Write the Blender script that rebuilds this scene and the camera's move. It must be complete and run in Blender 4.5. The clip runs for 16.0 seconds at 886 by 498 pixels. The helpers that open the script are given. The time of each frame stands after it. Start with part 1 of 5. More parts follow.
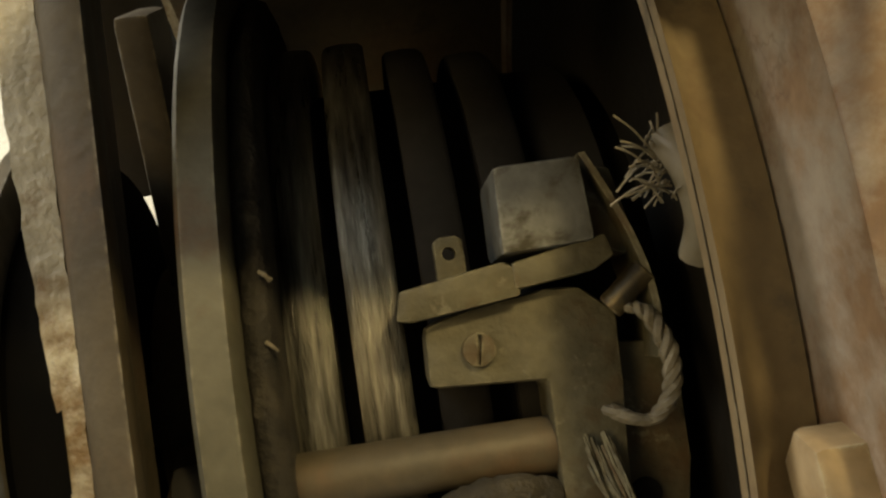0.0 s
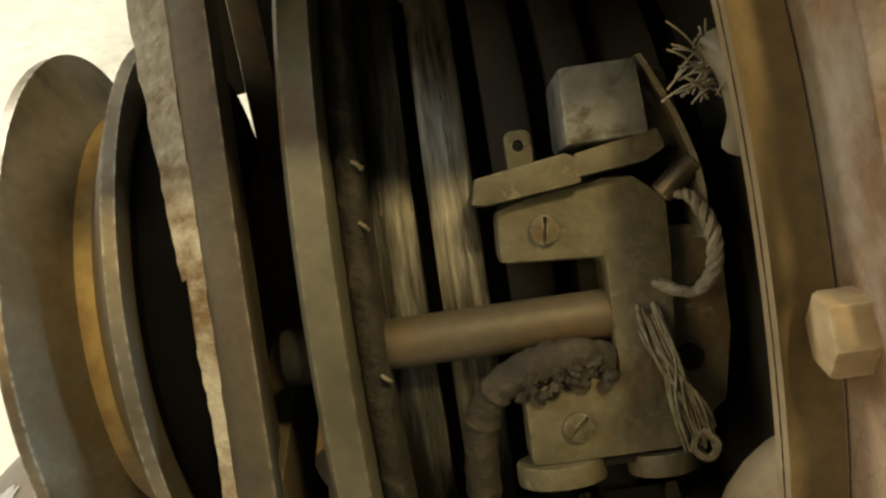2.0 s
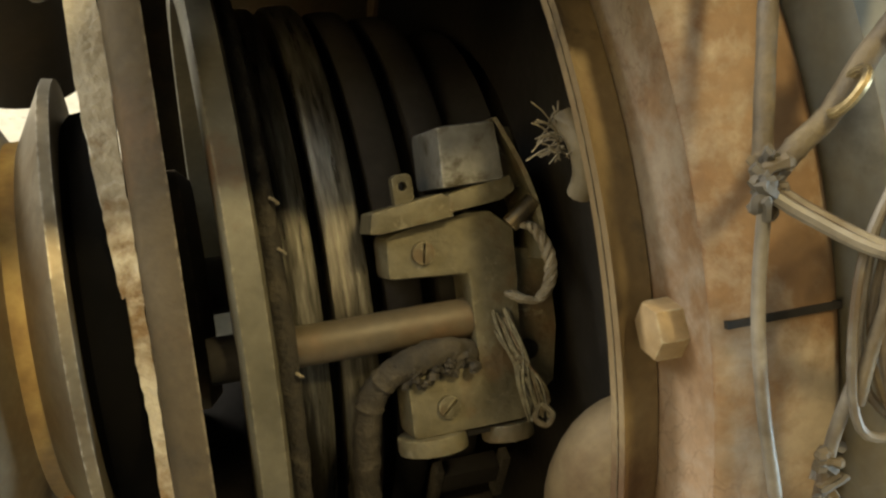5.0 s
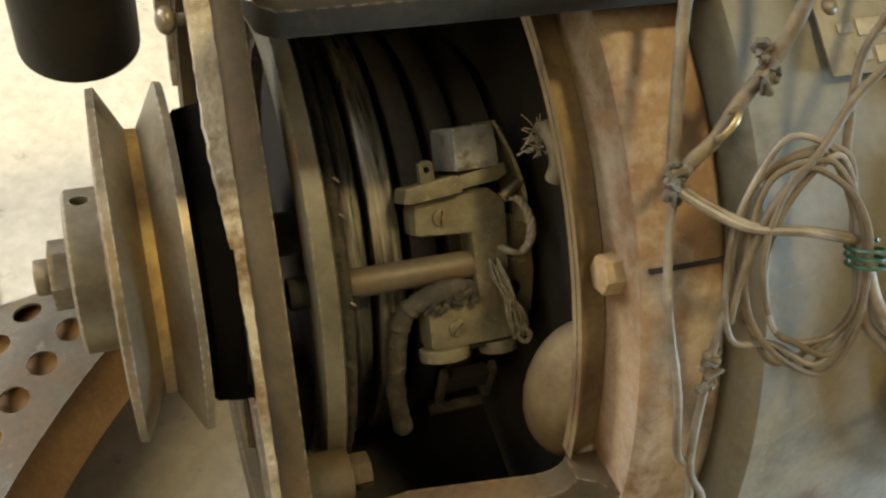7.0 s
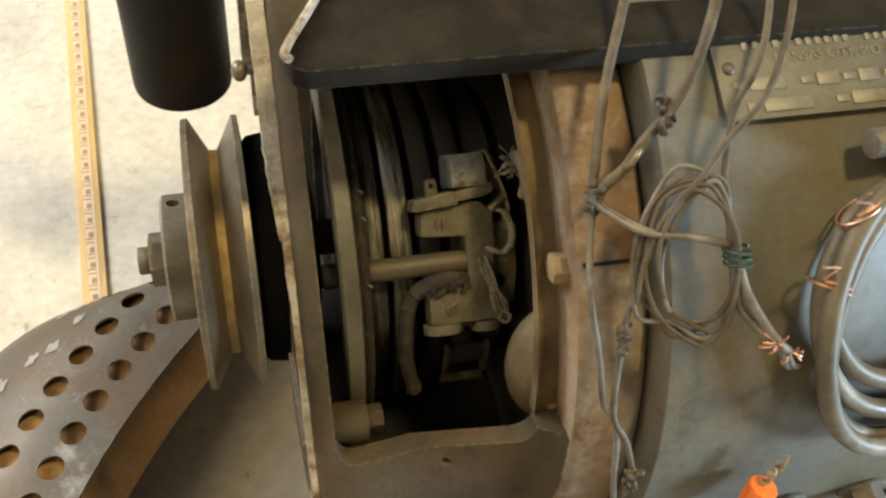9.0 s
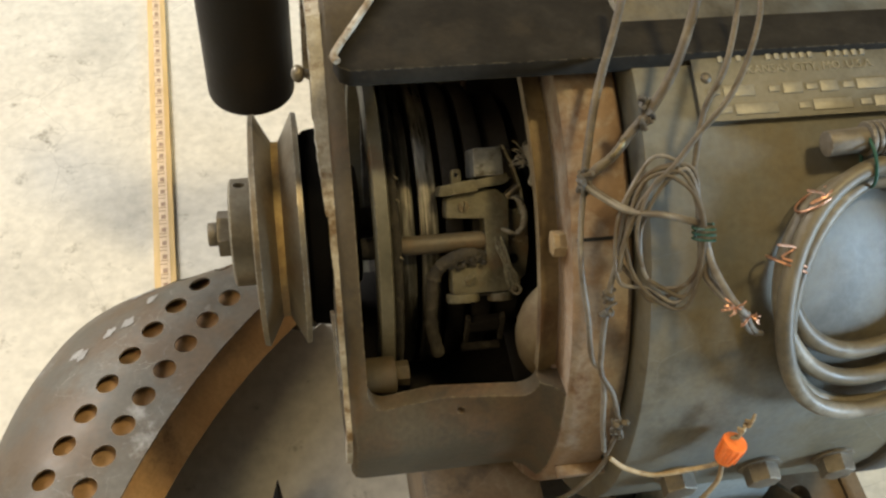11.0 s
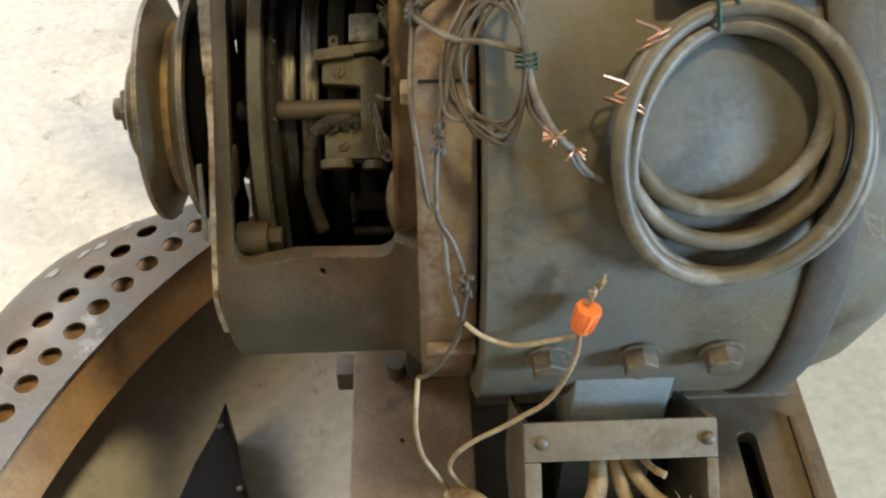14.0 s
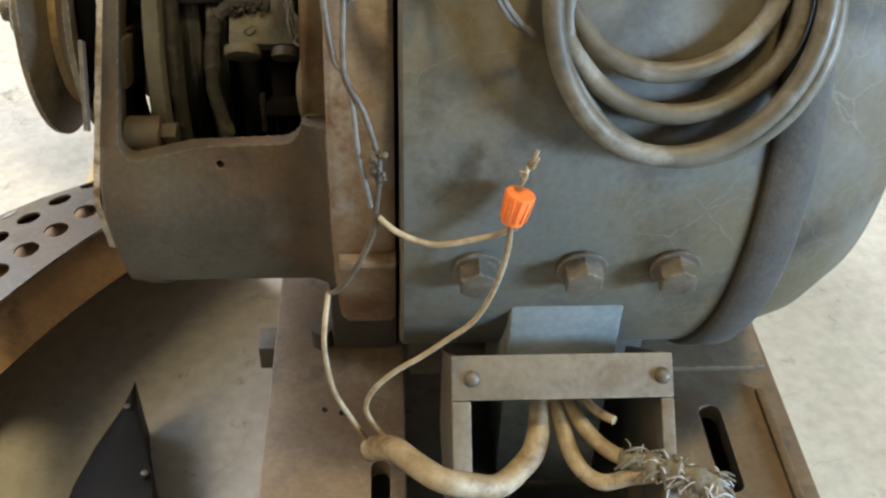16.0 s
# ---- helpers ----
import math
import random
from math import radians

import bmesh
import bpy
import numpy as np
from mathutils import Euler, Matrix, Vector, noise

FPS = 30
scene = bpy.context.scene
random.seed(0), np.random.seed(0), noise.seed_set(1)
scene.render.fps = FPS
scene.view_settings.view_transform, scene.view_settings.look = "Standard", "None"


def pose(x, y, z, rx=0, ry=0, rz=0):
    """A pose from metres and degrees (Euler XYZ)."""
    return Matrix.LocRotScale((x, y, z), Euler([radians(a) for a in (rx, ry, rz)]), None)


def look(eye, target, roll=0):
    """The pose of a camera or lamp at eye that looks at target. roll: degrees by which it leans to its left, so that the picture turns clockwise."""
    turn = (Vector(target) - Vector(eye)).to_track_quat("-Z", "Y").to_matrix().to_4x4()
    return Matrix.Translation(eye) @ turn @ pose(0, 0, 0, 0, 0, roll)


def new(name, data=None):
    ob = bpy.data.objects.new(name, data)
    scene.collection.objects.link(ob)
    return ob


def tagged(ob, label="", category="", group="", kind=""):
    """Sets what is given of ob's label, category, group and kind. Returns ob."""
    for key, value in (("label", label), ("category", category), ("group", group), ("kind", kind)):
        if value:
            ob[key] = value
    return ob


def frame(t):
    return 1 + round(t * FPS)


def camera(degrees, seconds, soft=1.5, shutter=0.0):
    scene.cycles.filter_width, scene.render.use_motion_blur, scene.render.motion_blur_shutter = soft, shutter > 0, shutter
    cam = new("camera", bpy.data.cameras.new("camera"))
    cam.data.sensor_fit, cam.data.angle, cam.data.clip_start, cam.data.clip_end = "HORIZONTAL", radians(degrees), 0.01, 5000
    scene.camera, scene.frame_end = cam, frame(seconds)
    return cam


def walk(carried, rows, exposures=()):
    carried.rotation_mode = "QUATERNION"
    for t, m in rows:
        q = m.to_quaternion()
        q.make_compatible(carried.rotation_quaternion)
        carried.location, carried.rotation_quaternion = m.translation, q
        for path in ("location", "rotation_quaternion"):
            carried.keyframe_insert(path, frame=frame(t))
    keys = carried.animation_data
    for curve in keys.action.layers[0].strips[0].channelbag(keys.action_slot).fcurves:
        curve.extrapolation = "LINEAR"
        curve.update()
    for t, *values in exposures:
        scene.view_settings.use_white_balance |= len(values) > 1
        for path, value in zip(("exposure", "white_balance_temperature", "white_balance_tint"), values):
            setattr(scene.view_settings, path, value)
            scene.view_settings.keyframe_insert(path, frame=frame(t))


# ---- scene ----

cam = camera(48.0, 16.0, soft=2.4)
PATH = [
    (0, (-0.0170, -0.1652, 0.7522), (0.0369, 0.5596, 0.0654), -5.30),
    (0.5, (-0.0078, -0.1731, 0.7532), (0.0109, 0.5459, 0.0585), -7.31),
    (1, (-0.0149, -0.1795, 0.7590), (-0.0202, 0.5098, 0.0346), -8.34),
    (1.5, (-0.0177, -0.1861, 0.7651), (-0.0282, 0.4820, 0.0210), -8.71),
    (2, (-0.0217, -0.1914, 0.7739), (-0.0417, 0.4708, 0.0248), -9.42),
    (2.5, (-0.0299, -0.1974, 0.7807), (-0.0498, 0.4385, 0.0091), -9.29),
    (3, (-0.0307, -0.2041, 0.7888), (-0.0269, 0.4273, 0.0133), -7.98),
    (3.5, (-0.0411, -0.2107, 0.7982), (0.0008, 0.4232, 0.0259), -5.09),
    (4, (-0.0518, -0.2181, 0.8077), (0.0463, 0.4110, 0.0366), -0.91),
    (4.2, (-0.0577, -0.2179, 0.8119), (0.1162, 0.4224, 0.0637), 3.42),
    (6.5, (-0.1303, -0.2561, 0.9066), (0.1615, 0.2886, 0.1203), 13.23),
    (7, (-0.1411, -0.2863, 0.9417), (0.1486, 0.2604, 0.1561), 13.41),
    (7.5, (-0.1428, -0.3232, 0.9677), (0.1387, 0.2437, 0.1935), 12.86),
    (8, (-0.1372, -0.3528, 0.9902), (0.1186, 0.2306, 0.2193), 11.51),
    (8.5, (-0.1309, -0.3752, 1.0216), (0.0991, 0.2154, 0.2480), 9.72),
    (9, (-0.1255, -0.3959, 1.0533), (0.0735, 0.1959, 0.2722), 7.95),
    (11.3, (-0.1217, -0.5067, 1.1184), (-0.0001, 0.1233, 0.3513), 4.94),
    (11.5, (-0.1012, -0.5141, 1.1094), (0.0005, 0.1127, 0.3369), 4.68),
    (12, (-0.0827, -0.5439, 1.0940), (-0.0073, 0.0918, 0.3257), 2.44),
    (12.5, (-0.0556, -0.5911, 1.0756), (0.0105, 0.0649, 0.3237), 1.53),
    (13, (-0.0332, -0.5989, 1.0604), (0.0191, 0.0743, 0.3228), 2.11),
    (13.5, (0.0077, -0.6026, 1.0424), (0.0396, 0.0786, 0.3110), 1.20),
    (14, (0.0581, -0.6230, 1.0217), (0.0816, 0.0637, 0.2952), -0.24),
    (14.5, (0.0746, -0.6278, 0.9910), (0.1018, 0.0757, 0.2808), 0.73),
    (15, (0.0849, -0.6367, 0.9534), (0.1153, 0.0916, 0.2689), 1.14),
    (15.5, (0.0941, -0.6460, 0.9160), (0.1242, 0.0790, 0.2280), 0.61),
    (16, (0.0969, -0.6496, 0.8624), (0.1472, 0.0997, 0.2021), 1.85),
]
walk(cam, [(t, look(eye, target, roll)) for t, eye, target, roll in PATH],
     exposures=[(0.0, 0.05, 7000, 6), (2.0, 0.25, 7000, 6), (4.2, 0.4, 7000, 6), (9.0, 0.2, 6700, 10), (12.0, -0.05, 6450, 11), (16.0, 0.2, 6000, 12)])

# ---------------------------------------------------------------- world and light
world = bpy.data.worlds.new("hall_air")
scene.world = world
world.use_nodes = True
world.node_tree.nodes["Background"].inputs["Color"].default_value = (0.85, 0.92, 1.0, 1)
world.node_tree.nodes["Background"].inputs["Strength"].default_value = 0.004


def area_lamp(name, eye, target, sx, sy, watts, color):
    data = bpy.data.lights.new(name, "AREA")
    data.shape, data.size, data.size_y, data.energy, data.color = "RECTANGLE", sx, sy, watts, color
    ob = new(name, data)
    ob.matrix_world = look(eye, target)
    return ob


area_lamp("ceiling_lamp_light", (0.85, -0.5, 3.3), (0.0, 0.05, 0.4), 0.3, 0.3, 58, (1.0, 0.78, 0.39))
# added warm fill from the front left, brightens left-facing surfaces; no known lamp
area_lamp("far_lamp_light", (-1.9, -1.5, 2.6), (-0.05, 0.0, 0.45), 1.1, 1.1, 31, (1.0, 0.76, 0.40))
area_lamp("window_light", (3.2, -1.7, 0.95), (0.2, 0.0, 0.3), 0.7, 0.8, 195, (0.57, 0.79, 1.0))
# added cool fill in place of ambient light, lifts the floor inside the guard
area_lamp("skylight_light", (-2.6, 0.6, 3.3), (-0.5, 0.1, 0.0), 1.6, 1.6, 43, (0.85, 0.92, 1.0))
area_lamp("doorway_light", (-2.9, 2.6, 2.3), (-0.5, 0.7, 0.0), 1.6, 1.6, 212, (0.98, 0.95, 0.9))

# ---------------------------------------------------------------- materials
def ramp_mat(name, colors, scale=14.0, rough=(0.5, 0.75), metal=0.0, bump=0.25, fine=220.0, stains=None, stain_scale=5.0,
             stain_cut=(0.52, 0.66), stretch=(1, 1, 1), specular=0.4, coat=0.0, bump_dist=0.0015,
             dirt=None, dirt_scale=3.0, dirt_cut=(0.5, 0.62), wear=None, wear_size=0.0016, scratch=None):
    m = bpy.data.materials.new(name)
    m.use_nodes = True
    nt = m.node_tree
    nodes, links = nt.nodes, nt.links
    bsdf = nodes["Principled BSDF"]
    coord = nodes.new("ShaderNodeTexCoord")
    mapping = nodes.new("ShaderNodeMapping")
    mapping.inputs["Scale"].default_value = stretch
    info = nodes.new("ShaderNodeObjectInfo")
    links.new(coord.outputs["Object"], mapping.inputs["Vector"])
    shift = nodes.new("ShaderNodeVectorMath")
    shift.operation = "ADD"
    links.new(mapping.outputs["Vector"], shift.inputs[0])
    links.new(info.outputs["Random"], shift.inputs[1])
    big = nodes.new("ShaderNodeTexNoise")
    big.inputs["Scale"].default_value, big.inputs["Detail"].default_value, big.inputs["Roughness"].default_value = scale, 6, 0.62
    links.new(shift.outputs["Vector"], big.inputs["Vector"])
    ramp = nodes.new("ShaderNodeValToRGB")
    el = ramp.color_ramp.elements
    n = len(colors)
    while len(el) < n:
        el.new(0.5)
    for i, c in enumerate(colors):
        el[i].position = 0.3 + 0.4 * i / max(1, n - 1)
        el[i].color = (*c, 1)
    links.new(big.outputs["Fac"], ramp.inputs["Fac"])
    small = nodes.new("ShaderNodeTexNoise")
    small.inputs["Scale"].default_value, small.inputs["Detail"].default_value = fine, 4
    links.new(shift.outputs["Vector"], small.inputs["Vector"])
    color = ramp.outputs["Color"]
    if stains:
        blot = nodes.new("ShaderNodeTexNoise")
        blot.inputs["Scale"].default_value, blot.inputs["Detail"].default_value, blot.inputs["Roughness"].default_value = stain_scale, 7, 0.66
        links.new(shift.outputs["Vector"], blot.inputs["Vector"])
        cut = nodes.new("ShaderNodeMapRange")
        cut.inputs["From Min"].default_value, cut.inputs["From Max"].default_value = stain_cut
        links.new(blot.outputs["Fac"], cut.inputs["Value"])
        mix = nodes.new("ShaderNodeMix")
        mix.data_type = "RGBA"
        links.new(cut.outputs["Result"], mix.inputs["Factor"])
        links.new(color, mix.inputs["A"])
        mix.inputs["B"].default_value = (*stains, 1)
        color = mix.outputs["Result"]
    if dirt:
        grime = nodes.new("ShaderNodeTexNoise")
        grime.inputs["Scale"].default_value, grime.inputs["Detail"].default_value, grime.inputs["Roughness"].default_value = dirt_scale, 9, 0.7
        grime.inputs["Distortion"].default_value = 0.15
        away = nodes.new("ShaderNodeVectorMath")
        away.operation = "ADD"
        away.inputs[1].default_value = (7.3, 2.1, 5.7)
        links.new(shift.outputs["Vector"], away.inputs[0])
        links.new(away.outputs["Vector"], grime.inputs["Vector"])
        cut2 = nodes.new("ShaderNodeMapRange")
        cut2.inputs["From Min"].default_value, cut2.inputs["From Max"].default_value = dirt_cut
        links.new(grime.outputs["Fac"], cut2.inputs["Value"])
        mix2 = nodes.new("ShaderNodeMix")
        mix2.data_type = "RGBA"
        links.new(cut2.outputs["Result"], mix2.inputs["Factor"])
        links.new(color, mix2.inputs["A"])
        mix2.inputs["B"].default_value = (*dirt, 1)
        color = mix2.outputs["Result"]
    if scratch:
        veins = nodes.new("ShaderNodeTexVoronoi")
        veins.feature = "DISTANCE_TO_EDGE"
        veins.inputs["Scale"].default_value = scratch[1]
        bent = nodes.new("ShaderNodeMix")
        bent.data_type = "VECTOR"
        bent.inputs["Factor"].default_value = 0.06
        links.new(shift.outputs["Vector"], bent.inputs["A"])
        links.new(big.outputs["Color"], bent.inputs["B"])
        links.new(bent.outputs["Result"], veins.inputs["Vector"])
        thin = nodes.new("ShaderNodeMapRange")
        thin.inputs["From Min"].default_value, thin.inputs["From Max"].default_value = 0.0, scratch[2]
        thin.inputs["To Min"].default_value, thin.inputs["To Max"].default_value = 1.0, 0.0
        links.new(veins.outputs["Distance"], thin.inputs["Value"])
        gate = nodes.new("ShaderNodeMapRange")
        gate.inputs["From Min"].default_value, gate.inputs["From Max"].default_value = 0.5, 0.62
        gate.inputs["To Max"].default_value = scratch[3]
        links.new(big.outputs["Fac"], gate.inputs["Value"])
        both = nodes.new("ShaderNodeMath")
        both.operation = "MULTIPLY"
        links.new(thin.outputs["Result"], both.inputs[0])
        links.new(gate.outputs["Result"], both.inputs[1])
        mix4 = nodes.new("ShaderNodeMix")
        mix4.data_type = "RGBA"
        links.new(both.outputs["Value"], mix4.inputs["Factor"])
        links.new(color, mix4.inputs["A"])
        mix4.inputs["B"].default_value = (*scratch[0], 1)
        color = mix4.outputs["Result"]
    if wear:
        geo = nodes.new("ShaderNodeNewGeometry")
        bev = nodes.new("ShaderNodeBevel")
        bev.samples = 4
        bev.inputs["Radius"].default_value = wear_size
        dot = nodes.new("ShaderNodeVectorMath")
        dot.operation = "DOT_PRODUCT"
        links.new(geo.outputs["Normal"], dot.inputs[0])
        links.new(bev.outputs["Normal"], dot.inputs[1])
        edge = nodes.new("ShaderNodeMapRange")
        edge.inputs["From Min"].default_value, edge.inputs["From Max"].default_value = 0.985, 0.86
        links.new(dot.outputs["Value"], edge.inputs["Value"])
        rub = nodes.new("ShaderNodeMapRange")
        rub.inputs["From Min"].default_value, rub.inputs["From Max"].default_value = 0.42, 0.6
        links.new(small.outputs["Fac"], rub.inputs["Value"])
        prod = nodes.new("ShaderNodeMath")
        prod.operation = "MULTIPLY"
        links.new(edge.outputs["Result"], prod.inputs[0])
        links.new(rub.outputs["Result"], prod.inputs[1])
        mix3 = nodes.new("ShaderNodeMix")
        mix3.data_type = "RGBA"
        links.new(prod.outputs["Value"], mix3.inputs["Factor"])
        links.new(color, mix3.inputs["A"])
        mix3.inputs["B"].default_value = (*wear, 1)
        color = mix3.outputs["Result"]
    speck = nodes.new("ShaderNodeMapRange")
    speck.inputs["From Min"].default_value, speck.inputs["From Max"].default_value = 0.3, 0.7
    speck.inputs["To Min"].default_value, speck.inputs["To Max"].default_value = 0.88, 1.09
    links.new(small.outputs["Fac"], speck.inputs["Value"])
    mul = nodes.new("ShaderNodeVectorMath")
    mul.operation = "SCALE"
    links.new(color, mul.inputs[0])
    links.new(speck.outputs["Result"], mul.inputs["Scale"])
    links.new(mul.outputs["Vector"], bsdf.inputs["Base Color"])
    rg = nodes.new("ShaderNodeMapRange")
    rg.inputs["From Min"].default_value, rg.inputs["From Max"].default_value = 0.3, 0.7
    rg.inputs["To Min"].default_value, rg.inputs["To Max"].default_value = rough
    links.new(big.outputs["Fac"], rg.inputs["Value"])
    links.new(rg.outputs["Result"], bsdf.inputs["Roughness"])
    bsdf.inputs["Metallic"].default_value = metal
    bsdf.inputs["Specular IOR Level"].default_value = specular
    bsdf.inputs["Coat Weight"].default_value = coat
    if bump:
        add = nodes.new("ShaderNodeMath")
        add.operation = "MULTIPLY_ADD"
        add.inputs[1].default_value = 0.5
        links.new(small.outputs["Fac"], add.inputs[0])
        links.new(big.outputs["Fac"], add.inputs[2])
        b = nodes.new("ShaderNodeBump")
        b.inputs["Strength"].default_value, b.inputs["Distance"].default_value = bump, bump_dist
        links.new(add.outputs["Value"], b.inputs["Height"])
        links.new(b.outputs["Normal"], bsdf.inputs["Normal"])
    return m


concrete = ramp_mat("worn_concrete", [(0.50, 0.475, 0.41), (0.57, 0.545, 0.475), (0.62, 0.595, 0.525)], 2.6, (0.4, 0.68), 0, 0.18, 70,
                    (0.40, 0.385, 0.34), 3.2, (0.5, 0.74), dirt=(0.26, 0.24, 0.195), dirt_scale=26, dirt_cut=(0.6, 0.72), scratch=((0.27, 0.25, 0.21), 11.0, 0.007, 0.5))
plaster = ramp_mat("painted_wall", [(0.17, 0.16, 0.14), (0.22, 0.21, 0.185)], 1.2, (0.7, 0.9), 0, 0.1, 40)
deck_mat = ramp_mat("dusty_dark_iron", [(0.011, 0.0098, 0.008), (0.017, 0.0152, 0.0122), (0.027, 0.0245, 0.02)], 22, (0.78, 0.95), 0, 0.4, 200,
                    (0.03, 0.025, 0.018), 12, (0.55, 0.7), specular=0.1, wear=(0.09, 0.08, 0.06))
bell_paint = ramp_mat("dusty_brown_grey_paint", [(0.038, 0.0285, 0.0165), (0.056, 0.043, 0.025), (0.078, 0.061, 0.037)], 16, (0.58, 0.8), 0, 0.45, 260,
                      (0.088, 0.05, 0.025), 9, (0.52, 0.7), dirt=(0.036, 0.03, 0.021), dirt_scale=22, dirt_cut=(0.55, 0.68), wear=(0.15, 0.125, 0.08), specular=0.25)
flange_paint = ramp_mat("rust_stained_pale_paint", [(0.135, 0.078, 0.039), (0.195, 0.125, 0.072), (0.265, 0.19, 0.127)], 11, (0.5, 0.75), 0, 0.4, 240,
                        (0.12, 0.062, 0.028), 12, (0.5, 0.64), dirt=(0.25, 0.208, 0.162), dirt_scale=14, dirt_cut=(0.47, 0.58), wear=(0.12, 0.06, 0.03), scratch=((0.09, 0.05, 0.03), 90.0, 0.04, 0.4))
stator_paint = ramp_mat("grey_blue_machine_paint", [(0.078, 0.083, 0.076), (0.118, 0.122, 0.112), (0.165, 0.168, 0.155)], 5, (0.45, 0.7), 0, 0.22, 200,
                        (0.105, 0.083, 0.045), 5.0, (0.38, 0.58), dirt=(0.04, 0.034, 0.023), dirt_scale=8.0, dirt_cut=(0.5, 0.66), wear=(0.09, 0.07, 0.05), scratch=((0.23, 0.23, 0.21), 26.0, 0.012, 0.35))
cast_dark = ramp_mat("rough_dark_casting", [(0.05, 0.046, 0.04), (0.075, 0.068, 0.058), (0.10, 0.09, 0.076)], 30, (0.6, 0.85), 0, 0.6, 260)
rust = ramp_mat("rust_orange_primer", [(0.30, 0.17, 0.078), (0.38, 0.225, 0.105), (0.45, 0.285, 0.145)], 14, (0.55, 0.8), 0, 0.3, 220,
                (0.24, 0.155, 0.085), 9, (0.52, 0.66), dirt=(0.17, 0.09, 0.044), dirt_scale=18, dirt_cut=(0.6, 0.72), wear=(0.2, 0.14, 0.085))
guard_steel = ramp_mat("scuffed_grey_steel", [(0.048, 0.041, 0.03), (0.08, 0.071, 0.055), (0.12, 0.111, 0.092)], 12, (0.38, 0.62), 0.15, 0.18, 160,
                       (0.09, 0.062, 0.036), 9, (0.45, 0.6), dirt=(0.24, 0.235, 0.225), dirt_scale=11, dirt_cut=(0.61, 0.72), wear=(0.26, 0.22, 0.16), scratch=((0.3, 0.29, 0.27), 34.0, 0.015, 0.5))
chip_white = ramp_mat("scraped_pale_paint", [(0.36, 0.36, 0.355), (0.5, 0.5, 0.49)], 40, (0.4, 0.6), 0, 0.3, 300)
scuff_mat = ramp_mat("scuffed_bare_patch", [(0.2, 0.195, 0.185), (0.33, 0.325, 0.315)], 60, (0.35, 0.55), 0.2, 0.3, 300)
pulley_mat = ramp_mat("turned_grey_pulley", [(0.115, 0.098, 0.07), (0.17, 0.149, 0.11), (0.235, 0.213, 0.168)], 12, (0.32, 0.52), 0.5, 0.2, 240,
                      (0.13, 0.093, 0.055), 9, (0.5, 0.68), dirt=(0.075, 0.065, 0.05), dirt_scale=18, dirt_cut=(0.54, 0.68), wear=(0.4, 0.38, 0.34))
groove_mat = ramp_mat("rusty_belt_groove", [(0.15, 0.085, 0.034), (0.24, 0.155, 0.062), (0.4, 0.3, 0.12)], 26, (0.45, 0.7), 0.15, 0.35, 240)
slip_metal = ramp_mat("oily_bronze_ring", [(0.075, 0.069, 0.051), (0.17, 0.158, 0.125), (0.36, 0.34, 0.29)], 60, (0.22, 0.44), 0.7, 0.45, 500,
                      (0.04, 0.036, 0.028), 14, (0.47, 0.62), stretch=(7, 0.5, 0.5))
# black for insulation, and for shade painted on the bell floor and holes
ins_shade_black = ramp_mat("sooty_black_insulation", [(0.011, 0.01, 0.009), (0.02, 0.018, 0.016), (0.026, 0.024, 0.021)], 20, (0.75, 0.95), 0, 0.4, 220, specular=0.12)
rope_mat = ramp_mat("dusty_lashed_cord", [(0.016, 0.014, 0.011), (0.033, 0.028, 0.021), (0.064, 0.055, 0.041)], 90, (0.75, 0.95), 0, 0.9, 420, bump_dist=0.003)
holder_mat = ramp_mat("dusty_brass_casting", [(0.05, 0.043, 0.025), (0.088, 0.077, 0.046), (0.135, 0.12, 0.076)], 34, (0.5, 0.75), 0.1, 0.9, 300,
                      (0.085, 0.05, 0.022), 26, (0.52, 0.66), dirt=(0.18, 0.16, 0.11), dirt_scale=70, dirt_cut=(0.58, 0.66), wear=(0.22, 0.2, 0.13), wear_size=0.001)
crust = ramp_mat("crusted_pale_gasket", [(0.2, 0.175, 0.13), (0.33, 0.3, 0.24), (0.46, 0.43, 0.37)], 45, (0.55, 0.8), 0, 0.8, 320,
                 (0.14, 0.09, 0.045), 34, (0.5, 0.62), bump_dist=0.003)
# near-black that puts the shade behind the pulley into the colour
shade_black = ramp_mat("soot_black_casting", [(0.002, 0.002, 0.002), (0.004, 0.0035, 0.003)], 20, (0.85, 0.98), 0, 0.3, 200, specular=0.03)
ring_bar = ramp_mat("grey_painted_ring", [(0.075, 0.07, 0.05), (0.105, 0.097, 0.07), (0.13, 0.12, 0.09)], 18, (0.4, 0.6), 0, 0.3, 240,
                    (0.09, 0.055, 0.03), 16, (0.56, 0.68), wear=(0.2, 0.18, 0.13))
spindle_mat = ramp_mat("rust_tinted_steel_rod", [(0.062, 0.055, 0.042), (0.085, 0.068, 0.045), (0.105, 0.058, 0.03)], 22, (0.45, 0.65), 0.15, 0.3, 240)
tan_paint = ramp_mat("tan_painted_bolt", [(0.17, 0.112, 0.055), (0.23, 0.16, 0.082), (0.28, 0.205, 0.115)], 40, (0.45, 0.65), 0, 0.3, 300, wear=(0.34, 0.3, 0.19))
carbon = ramp_mat("grey_carbon_block", [(0.09, 0.09, 0.082), (0.135, 0.135, 0.125), (0.2, 0.2, 0.185)], 40, (0.4, 0.6), 0.1, 0.35, 300, dirt=(0.06, 0.052, 0.034), dirt_scale=60, dirt_cut=(0.5, 0.62), wear=(0.32, 0.32, 0.3))
braid = ramp_mat("frayed_pale_braid", [(0.10, 0.085, 0.058), (0.16, 0.138, 0.098), (0.24, 0.215, 0.165)], 120, (0.7, 0.9), 0, 0.7, 600)
